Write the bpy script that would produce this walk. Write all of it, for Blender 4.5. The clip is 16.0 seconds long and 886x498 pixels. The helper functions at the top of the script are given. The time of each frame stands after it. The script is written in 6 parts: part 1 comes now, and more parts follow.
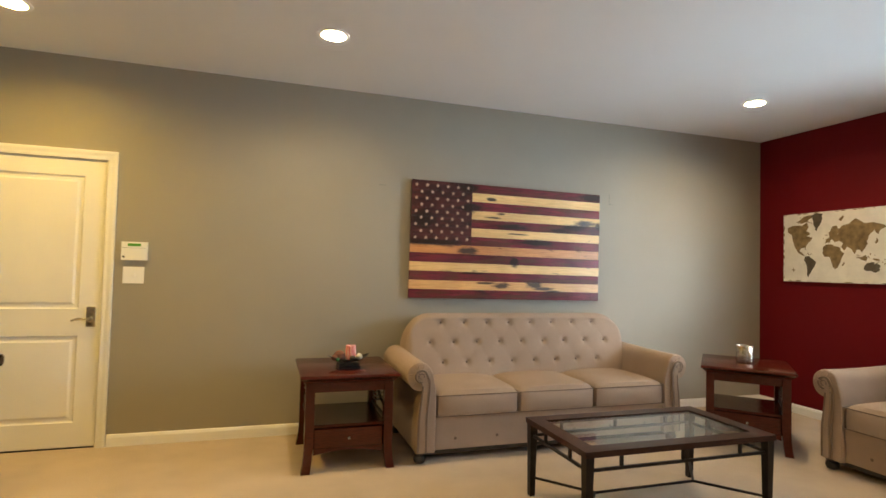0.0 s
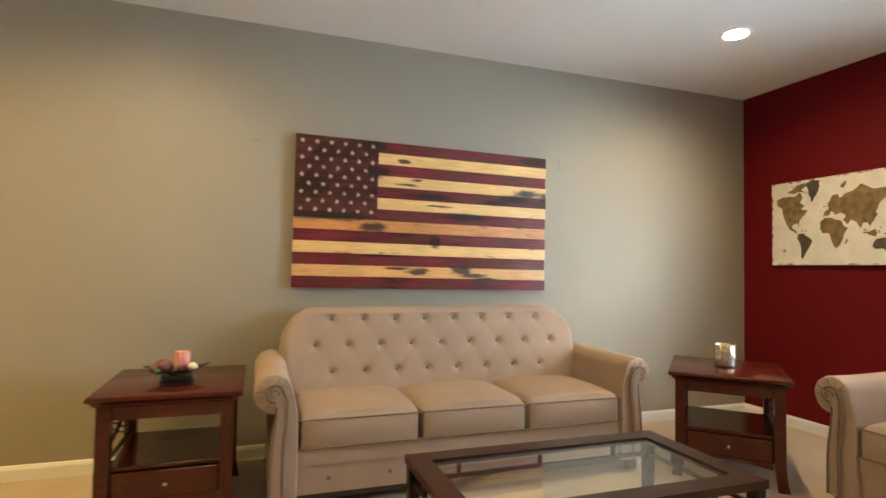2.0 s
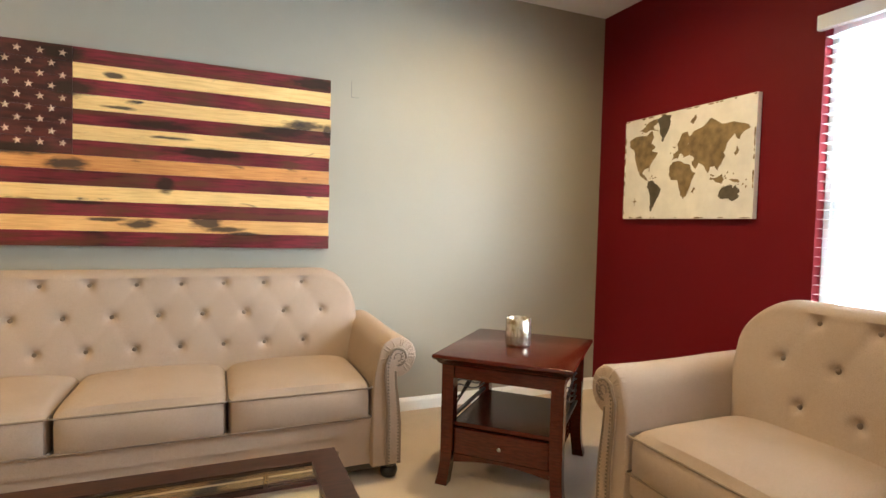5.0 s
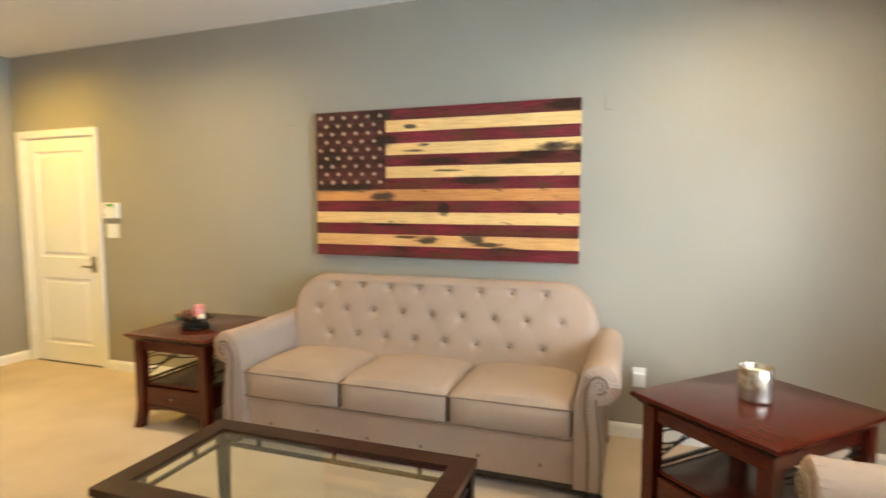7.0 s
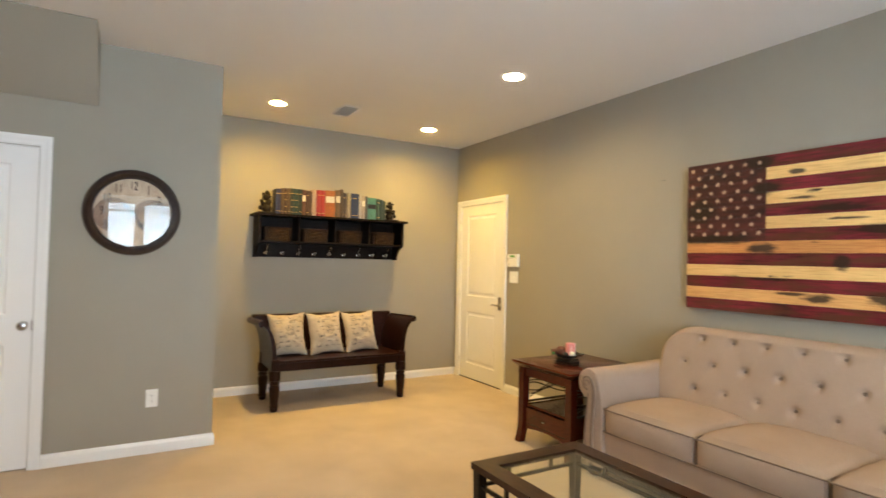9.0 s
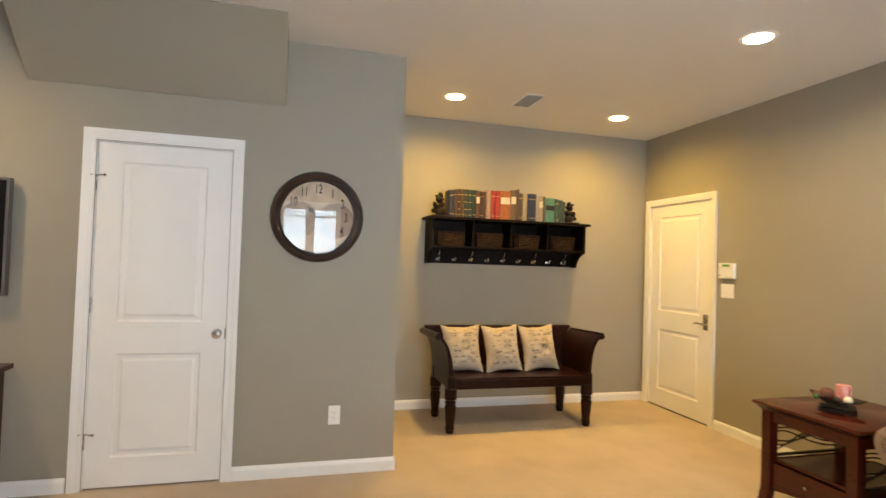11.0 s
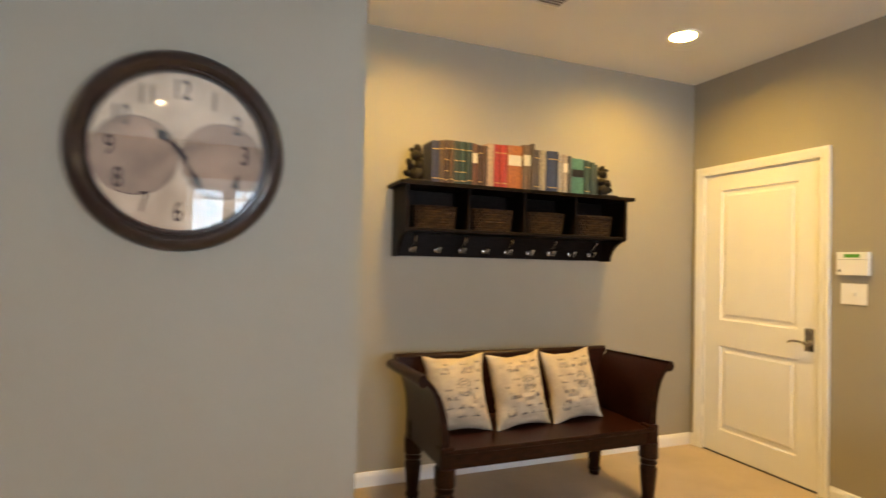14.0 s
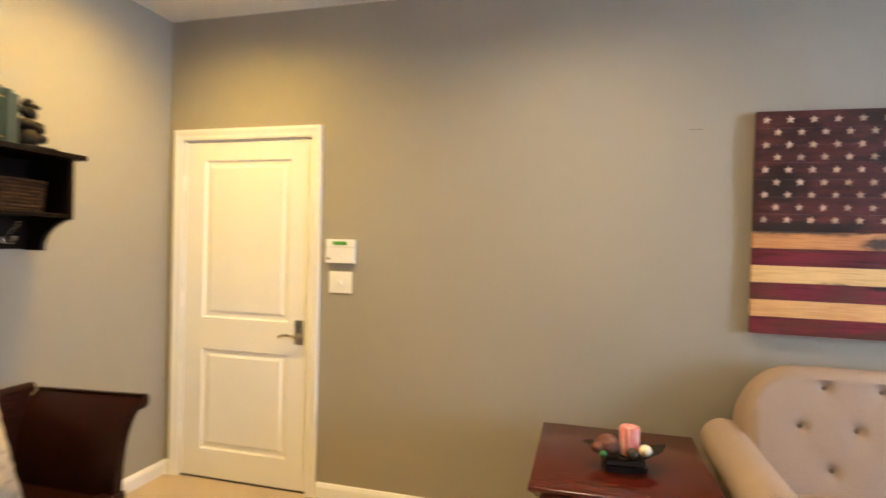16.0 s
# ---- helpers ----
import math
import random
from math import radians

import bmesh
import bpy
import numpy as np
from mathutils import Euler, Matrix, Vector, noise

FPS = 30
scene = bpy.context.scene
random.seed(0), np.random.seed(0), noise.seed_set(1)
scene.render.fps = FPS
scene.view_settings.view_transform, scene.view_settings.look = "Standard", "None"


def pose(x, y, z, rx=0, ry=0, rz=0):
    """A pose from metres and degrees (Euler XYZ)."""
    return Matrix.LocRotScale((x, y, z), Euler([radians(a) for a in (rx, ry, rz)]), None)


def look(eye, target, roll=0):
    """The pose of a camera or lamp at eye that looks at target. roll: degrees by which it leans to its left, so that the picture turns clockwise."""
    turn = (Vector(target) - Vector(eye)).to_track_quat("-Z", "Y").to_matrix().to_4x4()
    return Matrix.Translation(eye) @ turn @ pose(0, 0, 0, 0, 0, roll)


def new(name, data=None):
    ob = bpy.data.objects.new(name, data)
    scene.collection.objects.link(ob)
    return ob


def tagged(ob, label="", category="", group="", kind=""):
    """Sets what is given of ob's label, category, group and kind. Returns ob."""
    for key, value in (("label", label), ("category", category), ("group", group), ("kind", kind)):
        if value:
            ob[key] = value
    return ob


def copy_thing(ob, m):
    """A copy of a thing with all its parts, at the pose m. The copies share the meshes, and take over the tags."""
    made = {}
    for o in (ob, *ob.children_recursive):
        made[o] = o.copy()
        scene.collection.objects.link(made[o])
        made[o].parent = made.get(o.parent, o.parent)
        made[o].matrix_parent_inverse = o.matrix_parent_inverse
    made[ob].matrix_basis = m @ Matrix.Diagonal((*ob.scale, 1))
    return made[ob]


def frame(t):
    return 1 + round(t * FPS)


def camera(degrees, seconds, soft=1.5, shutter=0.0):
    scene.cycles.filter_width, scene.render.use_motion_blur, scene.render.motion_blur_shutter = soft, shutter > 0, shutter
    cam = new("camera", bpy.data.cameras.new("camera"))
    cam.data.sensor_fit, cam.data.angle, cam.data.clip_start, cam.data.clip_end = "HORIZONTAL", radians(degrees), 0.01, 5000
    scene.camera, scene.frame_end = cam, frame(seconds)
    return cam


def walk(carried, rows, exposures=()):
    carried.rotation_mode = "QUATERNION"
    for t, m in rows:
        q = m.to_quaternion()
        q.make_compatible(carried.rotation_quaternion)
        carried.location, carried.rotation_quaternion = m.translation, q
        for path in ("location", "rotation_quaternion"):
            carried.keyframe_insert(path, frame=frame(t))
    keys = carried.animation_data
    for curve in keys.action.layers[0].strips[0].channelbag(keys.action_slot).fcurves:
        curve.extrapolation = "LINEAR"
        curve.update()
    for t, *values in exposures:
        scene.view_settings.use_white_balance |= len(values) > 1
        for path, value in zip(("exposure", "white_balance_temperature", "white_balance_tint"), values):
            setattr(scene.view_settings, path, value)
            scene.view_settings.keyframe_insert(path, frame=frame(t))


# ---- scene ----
cam = camera(79.3, 16.0, shutter=0.5)
PATH = [
    (0, (1.112, 0.072, 1.320), (1.727, 1.974, 1.395), 1.5),
    (0.5, (1.299, 0.309, 1.261), (1.913, 2.210, 1.353), 1.3),
    (1, (1.512, 0.524, 1.226), (2.131, 2.423, 1.322), 1.3),
    (1.5, (1.746, 0.696, 1.213), (2.374, 2.593, 1.305), 1.1),
    (2, (2.013, 0.856, 1.204), (2.668, 2.745, 1.281), 1.0),
    (2.5, (2.289, 0.994, 1.197), (2.994, 2.864, 1.252), 1.0),
    (3, (2.552, 1.101, 1.195), (3.328, 2.944, 1.210), 1.1),
    (3.5, (2.805, 1.164, 1.200), (3.650, 2.977, 1.168), 1.0),
    (3.7, (2.905, 1.182, 1.203), (3.771, 2.984, 1.154), 1.1),
    (6, (3.891, 1.188, 1.291), (4.258, 3.149, 1.143), 1.3),
    (6.5, (4.152, 1.089, 1.379), (3.984, 3.073, 1.196), 0.6),
    (7, (4.352, 1.080, 1.416), (3.689, 2.960, 1.255), -0.3),
    (7.5, (4.547, 1.096, 1.428), (3.432, 2.753, 1.322), -0.6),
    (8, (4.639, 1.049, 1.410), (3.229, 2.466, 1.366), 0.1),
    (8.5, (4.682, 1.016, 1.376), (3.075, 2.207, 1.388), 0.8),
    (9, (4.642, 0.987, 1.346), (2.914, 1.992, 1.400), 1.2),
    (9.5, (4.563, 0.954, 1.357), (2.751, 1.799, 1.417), 1.0),
    (10, (4.420, 0.937, 1.368), (2.555, 1.658, 1.430), 1.4),
    (12.5, (3.092, 0.748, 1.387), (1.135, 1.159, 1.419), 1.7),
    (13, (2.804, 0.794, 1.370), (0.852, 1.225, 1.399), 2.0),
    (13.5, (2.488, 0.874, 1.357), (0.561, 1.408, 1.395), 1.6),
    (14, (2.163, 1.137, 1.348), (0.302, 1.869, 1.394), 1.4),
    (14.5, (1.881, 1.303, 1.339), (0.227, 2.425, 1.391), 1.0),
    (15, (1.809, 1.286, 1.339), (0.530, 2.823, 1.391), 0.6),
    (15.5, (1.601, 1.461, 1.400), (0.716, 3.255, 1.429), 1.1),
    (16, (1.498, 1.712, 1.433), (0.981, 3.644, 1.422), 1.3),
]
EXPOSURES = [(0.0, -0.36, 6250, 13), (1.5, -0.20, 6400, 13), (3.5, 0.10, 6500, 16), (6.5, 0.20, 6050, 10), (8.5, -0.03, 6300, 14), (10.0, -0.06, 6550, 14), (12.5, -0.26, 6650, 20), (13.5, -0.21, 6650, 20), (14.5, -0.08, 6300, 17), (16.0, 0.08, 5800, 20)]
walk(cam, [(t, look(eye, target, roll)) for t, eye, target, roll in PATH], EXPOSURES)

# ---- world, daylight and lamps ----
world = bpy.data.worlds.new("sky")
scene.world = world
world.use_nodes = True
wn = world.node_tree
sky = wn.nodes.new("ShaderNodeTexSky")
sky.sky_type = "NISHITA"
sky.sun_disc = False
sky.sun_elevation = radians(16)
sky.sun_rotation = radians(151)
wn.links.new(sky.outputs["Color"], wn.nodes["Background"].inputs["Color"])
wn.nodes["Background"].inputs["Strength"].default_value = 0.12

sun_data = bpy.data.lights.new("sun", "SUN")
sun_data.energy, sun_data.angle, sun_data.color = 5.0, radians(14), (1.0, 0.985, 0.955)
sun = new("sun", sun_data)
sun.matrix_world = look((14.1, -25.5, 8.6), (0, 0, 0))

WINDOW_WATTS = (200.0, 44.0)   # each window opening, standing in for the sky
WINDOW_TINT = (0.68, 0.87, 1.0)
CAN_GLOW = 760.0         # radiance of a downlight lens
CAN_TINT = (1.0, 0.745, 0.37)
CAN_TINT_WARM = (1.0, 0.64, 0.125)   # the two lenses over the bench, tinted yellower to warm the niche

# room: metres, flag wall on +y, red window wall on +x, clock wall and niche on -x
YF, XR, XB, XC, YP, YS, CEIL = 4.45, 6.08, -0.98, 0.43, 1.53, -2.6, 2.765
CANS = [(1.442, 3.435), (4.907, 3.468), (-0.335, 3.672), (-0.275, 2.088), (4.36, 0.47), (1.35, -1.25)]
WINDOWS = [(1.84, 2.86, 0.62, 2.2), (0.58, 1.57, 0.62, 2.27)]


# ---- materials ----
def material(name, color, rough=0.6, metal=0.0, grain=0.0, grain_scale=40.0, bump=0.0, bump_scale=200.0, bump_dist=0.004, color2=None,
             stretch=(1, 1, 1), coat=0.0, spec=0.5, detail=4.0, contrast=(0.35, 0.65), random_tone=0.0, patch=0.0, patch_scale=3.0, burn=None):
    """A principled surface: fine two-colour grain, broad tone patches, and fine relief, in object metres."""
    m = bpy.data.materials.new(name)
    m.use_nodes = True
    nt = m.node_tree
    n, l = nt.nodes, nt.links
    b = n["Principled BSDF"]
    b.inputs["Roughness"].default_value = rough
    b.inputs["Metallic"].default_value = metal
    b.inputs["Coat Weight"].default_value = coat
    b.inputs["Specular IOR Level"].default_value = spec
    b.inputs["Coat Roughness"].default_value = 0.12
    tc = n.new("ShaderNodeTexCoord")
    mp = n.new("ShaderNodeMapping")
    mp.inputs["Scale"].default_value = stretch
    l.new(tc.outputs["Object"], mp.inputs["Vector"])
    col = None
    rgba = (*color, 1)
    if color2 is not None or grain:
        nz = n.new("ShaderNodeTexNoise")
        nz.inputs["Scale"].default_value = grain_scale
        nz.inputs["Detail"].default_value = detail
        l.new(mp.outputs["Vector"], nz.inputs["Vector"])
        ramp = n.new("ShaderNodeValToRGB")
        ramp.color_ramp.elements[0].position, ramp.color_ramp.elements[1].position = contrast
        c2 = color2 if color2 is not None else tuple(c * (1 - grain) for c in color)
        ramp.color_ramp.elements[0].color = (*c2, 1)
        ramp.color_ramp.elements[1].color = rgba
        l.new(nz.outputs["Fac"], ramp.inputs["Fac"])
        col = ramp.outputs["Color"]
    if burn:
        bm2 = n.new("ShaderNodeMapping")
        bm2.inputs["Scale"].default_value = burn[0]
        l.new(tc.outputs["Object"], bm2.inputs["Vector"])
        zn = n.new("ShaderNodeTexNoise")
        zn.inputs["Scale"].default_value, zn.inputs["Detail"].default_value, zn.inputs["Distortion"].default_value = 1.0, 5.0, 0.8
        l.new(bm2.outputs["Vector"], zn.inputs["Vector"])
        br = n.new("ShaderNodeMapRange")
        br.inputs["From Min"].default_value, br.inputs["From Max"].default_value = burn[1]
        l.new(zn.outputs["Fac"], br.inputs["Value"])
        mx = n.new("ShaderNodeMix")
        mx.data_type = "RGBA"
        l.new(br.outputs["Result"], mx.inputs["Factor"])
        l.new(col, mx.inputs["A"])
        mx.inputs["B"].default_value = (0.014, 0.008, 0.007, 1)
        col = mx.outputs["Result"]
    if patch or random_tone:
        hsv = n.new("ShaderNodeHueSaturation")
        if col is None:
            hsv.inputs["Color"].default_value = rgba
        else:
            l.new(col, hsv.inputs["Color"])
        add = n.new("ShaderNodeMath")
        add.operation = "ADD"
        add.inputs[0].default_value = 1.0
        add.inputs[1].default_value = 0.0
        if patch:
            pz = n.new("ShaderNodeTexNoise")
            pz.inputs["Scale"].default_value = patch_scale
            pz.inputs["Detail"].default_value = 3
            l.new(tc.outputs["Object"], pz.inputs["Vector"])
            mr = n.new("ShaderNodeMapRange")
            mr.inputs["From Min"].default_value, mr.inputs["From Max"].default_value = 0.3, 0.7
            mr.inputs["To Min"].default_value, mr.inputs["To Max"].default_value = 1 - patch, 1 + patch
            l.new(pz.outputs["Fac"], mr.inputs["Value"])
            l.new(mr.outputs["Result"], add.inputs[0])
        if random_tone:
            oi = n.new("ShaderNodeObjectInfo")
            mr2 = n.new("ShaderNodeMapRange")
            mr2.inputs["To Min"].default_value, mr2.inputs["To Max"].default_value = -random_tone, random_tone
            l.new(oi.outputs["Random"], mr2.inputs["Value"])
            l.new(mr2.outputs["Result"], add.inputs[1])
        l.new(add.outputs["Value"], hsv.inputs["Value"])
        col = hsv.outputs["Color"]
    if col is None:
        b.inputs["Base Color"].default_value = rgba
    else:
        l.new(col, b.inputs["Base Color"])
    if bump:
        bz = n.new("ShaderNodeTexNoise")
        bz.inputs["Scale"].default_value = bump_scale
        bz.inputs["Detail"].default_value = 3
        l.new(mp.outputs["Vector"], bz.inputs["Vector"])
        bp = n.new("ShaderNodeBump")
        bp.inputs["Strength"].default_value = bump
        bp.inputs["Distance"].default_value = bump_dist
        l.new(bz.outputs["Fac"], bp.inputs["Height"])
        l.new(bp.outputs["Normal"], b.inputs["Normal"])
    return m


def glowing(name, color, strength):
    m = bpy.data.materials.new(name)
    m.use_nodes = True
    b = m.node_tree.nodes["Principled BSDF"]
    b.inputs["Base Color"].default_value = (*color, 1)
    b.inputs["Emission Color"].default_value = (*color, 1)
    b.inputs["Emission Strength"].default_value = strength
    return m


def glass(name, tint=(1, 1, 1), rough=0.0):
    m = bpy.data.materials.new(name)
    m.use_nodes = True
    b = m.node_tree.nodes["Principled BSDF"]
    b.inputs["Base Color"].default_value = (*tint, 1)
    b.inputs["Roughness"].default_value = rough
    b.inputs["Transmission Weight"].default_value = 1.0
    b.inputs["IOR"].default_value = 1.48
    return m


M_WALL = material("wall_paint_grey", (0.312, 0.280, 0.223), 0.62, spec=0.3, bump=0.12, bump_scale=260, patch=0.025, patch_scale=1.3)
M_RED = material("wall_paint_red", (0.128, 0.003, 0.006), 0.6, spec=0.15, bump=0.12, bump_scale=260, patch=0.04, patch_scale=1.3)
M_CEIL = material("ceiling_paint", (0.74, 0.73, 0.71), 0.85, bump=0.15, bump_scale=180, patch=0.02, patch_scale=1.0)
M_TRIM = material("trim_paint_white", (0.80, 0.79, 0.77), 0.38, bump=0.03, bump_scale=90, patch=0.015, patch_scale=4)
M_DOOR = material("door_paint_white", (0.80, 0.785, 0.76), 0.42, bump=0.05, bump_scale=140, stretch=(1, 1, 0.15), patch=0.02, patch_scale=3)
M_CARPET = material("carpet_beige", (0.555, 0.452, 0.352), 0.95, spec=0.1, color2=(0.43, 0.345, 0.265), grain_scale=260, bump=0.9, bump_scale=300,
                    patch=0.085, patch_scale=2.6, contrast=(0.3, 0.62))
M_LINEN = material("linen_fabric", (0.400, 0.300, 0.232), 0.95, spec=0.06, color2=(0.300, 0.220, 0.165), grain_scale=420, bump=0.5, bump_scale=520,
                   patch=0.05, patch_scale=4, contrast=(0.3, 0.6))
M_PIPING = material("fabric_piping", (0.215, 0.155, 0.112), 0.9, grain=0.2, grain_scale=200)
M_NAIL = material("nailhead_brass", (0.17, 0.135, 0.095), 0.34, 0.9)
M_FOOT = material("black_wood", (0.012, 0.009, 0.008), 0.3, coat=0.3, grain=0.4, grain_scale=60)
M_CHERRY = material("cherry_wood", (0.074, 0.0104, 0.0042), 0.2, color2=(0.046, 0.0066, 0.003), spec=0.35, grain_scale=18, stretch=(1.2, 9, 9),
                    coat=0.12, detail=6, bump=0.04, bump_scale=60, patch=0.12, patch_scale=4)
M_BENCH = material("bench_mahogany", (0.022, 0.0056, 0.003), 0.32, color2=(0.009, 0.0027, 0.0018), spec=0.16, grain_scale=14, stretch=(9, 1.2, 9),
                   coat=0.05, detail=6, bump=0.06, bump_scale=50, patch=0.18, patch_scale=5)
M_ESPRESSO = material("espresso_wood", (0.0095, 0.0052, 0.0035), 0.5, spec=0.07, color2=(0.005, 0.003, 0.002), grain_scale=16, stretch=(8, 1, 8),
                      coat=0.0, patch=0.15, patch_scale=4)
M_TABLE = material("coffee_table_wood", (0.044, 0.016, 0.009), 0.32, spec=0.18, color2=(0.022, 0.008, 0.005), grain_scale=16, stretch=(1.2, 8, 8),
                   coat=0.1, patch=0.15, patch_scale=5)
M_IRON = material("bronze_iron", (0.022, 0.015, 0.011), 0.42, 0.6, grain=0.4, grain_scale=90, bump=0.2, bump_scale=120)
M_NICKEL = material("brushed_nickel", (0.55, 0.52, 0.48), 0.26, 1.0, grain=0.15, grain_scale=120)
M_GLASS = glass("clear_glass", (0.93, 0.985, 0.96))
M_PANE = glass("window_glass", (0.98, 1, 1))
M_CLOCKGLASS = glass("clock_glass", (0.97, 0.99, 1))
M_CLOCKGLASS.node_tree.nodes["Principled BSDF"].inputs["IOR"].default_value = 1.60
M_PLASTIC = material("white_plastic", (0.80, 0.79, 0.76), 0.35, patch=0.01)
M_PLASTIC_DARK = material("slot_black", (0.02, 0.02, 0.02), 0.5)
M_LCD = glowing("green_display", (0.05, 0.22, 0.015), 0.25)
M_VINYL = material("window_vinyl", (0.82, 0.84, 0.84), 0.35, patch=0.01)
M_SLAT = material("blind_slat", (0.80, 0.80, 0.78), 0.45, bump=0.04, bump_scale=60, stretch=(1, 0.1, 1))
sn = M_SLAT.node_tree
tr_n = sn.nodes.new("ShaderNodeBsdfTranslucent")
tr_n.inputs["Color"].default_value = (0.8, 0.8, 0.78, 1)
mix_n = sn.nodes.new("ShaderNodeMixShader")
mix_n.inputs["Fac"].default_value = 0.3
sn.links.new(sn.nodes["Principled BSDF"].outputs["BSDF"], mix_n.inputs[1])
sn.links.new(tr_n.outputs["BSDF"], mix_n.inputs[2])
sn.links.new(mix_n.outputs["Shader"], sn.nodes["Material Output"].inputs["Surface"])
M_GROUND = material("outdoor_lawn", (0.06, 0.09, 0.03), 0.95, grain=0.4, grain_scale=3)
M_MAROON = material("stained_maroon_wood", (0.135, 0.014, 0.020), 0.45, spec=0.25, color2=(0.048, 0.007, 0.008), grain_scale=7, stretch=(1.2, 1, 14),
                    detail=7, contrast=(0.25, 0.55), coat=0.15, bump=0.12, bump_scale=40, patch=0.42, patch_scale=3.5, random_tone=0.2, burn=((2.4, 1, 9), (0.60, 0.80)))
M_PINE = material("pale_pine_wood", (0.74, 0.48, 0.185), 0.42, color2=(0.58, 0.34, 0.11), grain_scale=8, stretch=(1.0, 1, 16),
                  detail=6, contrast=(0.25, 0.6), coat=0.15, bump=0.1, bump_scale=40, patch=0.10, patch_scale=3, random_tone=0.05, burn=((3.4, 1, 12), (0.64, 0.72)))
M_AMBER = material("amber_pine_wood", (0.56, 0.25, 0.075), 0.42, color2=(0.40, 0.15, 0.04), grain_scale=8, stretch=(1.0, 1, 16),
                   detail=6, contrast=(0.25, 0.6), coat=0.15, bump=0.1, bump_scale=40, patch=0.14, patch_scale=3, burn=((3.4, 1, 12), (0.64, 0.72)))
M_CANTON = material("burnt_union_wood", (0.078, 0.019, 0.014), 0.5, spec=0.25, color2=(0.030, 0.010, 0.009), grain_scale=6, stretch=(1.4, 1, 7),
                    detail=7, contrast=(0.3, 0.62), coat=0.1, bump=0.12, bump_scale=40, patch=0.4, patch_scale=5, burn=((6, 1, 6), (0.56, 0.72)))
M_STAR = material("star_pine", (0.55, 0.38, 0.26), 0.5, color2=(0.32, 0.20, 0.13), grain_scale=50, random_tone=0.2)
M_TAN = material("tan_pine_wood", (0.66, 0.37, 0.13), 0.42, color2=(0.50, 0.25, 0.08), grain_scale=8, stretch=(1.0, 1, 16),
                 detail=6, contrast=(0.25, 0.6), coat=0.15, bump=0.1, bump_scale=40, patch=0.12, patch_scale=3)
M_CAST = material("dark_cast_metal", (0.016, 0.011, 0.008), 0.6, spec=0.2, grain=0.4, grain_scale=80)
# scorch marks burnt across the flag's boards: middle and half size, as parts of its width and height
SCORCH = ((.95, .965, .06, .026), (.92, .715, .05, .022), (.85, .675, .05, .022), (.78, .635, .045, .016), (.992, .70, .014, .03), (.636, .515, .085, .022), (.51, .646, .06, .018),
          (.285, .413, .04, .026), (.525, .335, .018, .032), (.31, .222, .06, .007), (.46, .12, .032, .020), (.636, .135, .034, .026), (.69, .10, .04, .014), (.74, .078, .04, .010),
          (.275, .965, .035, .035), (.295, .79, .04, .03), (.05, .67, .045, .06), (.10, .475, .12, .024), (.41, .717, .03, .007), (.395, .877, .02, .012), (.54, .583, .04, .006), (.38, .14, .04, .008))


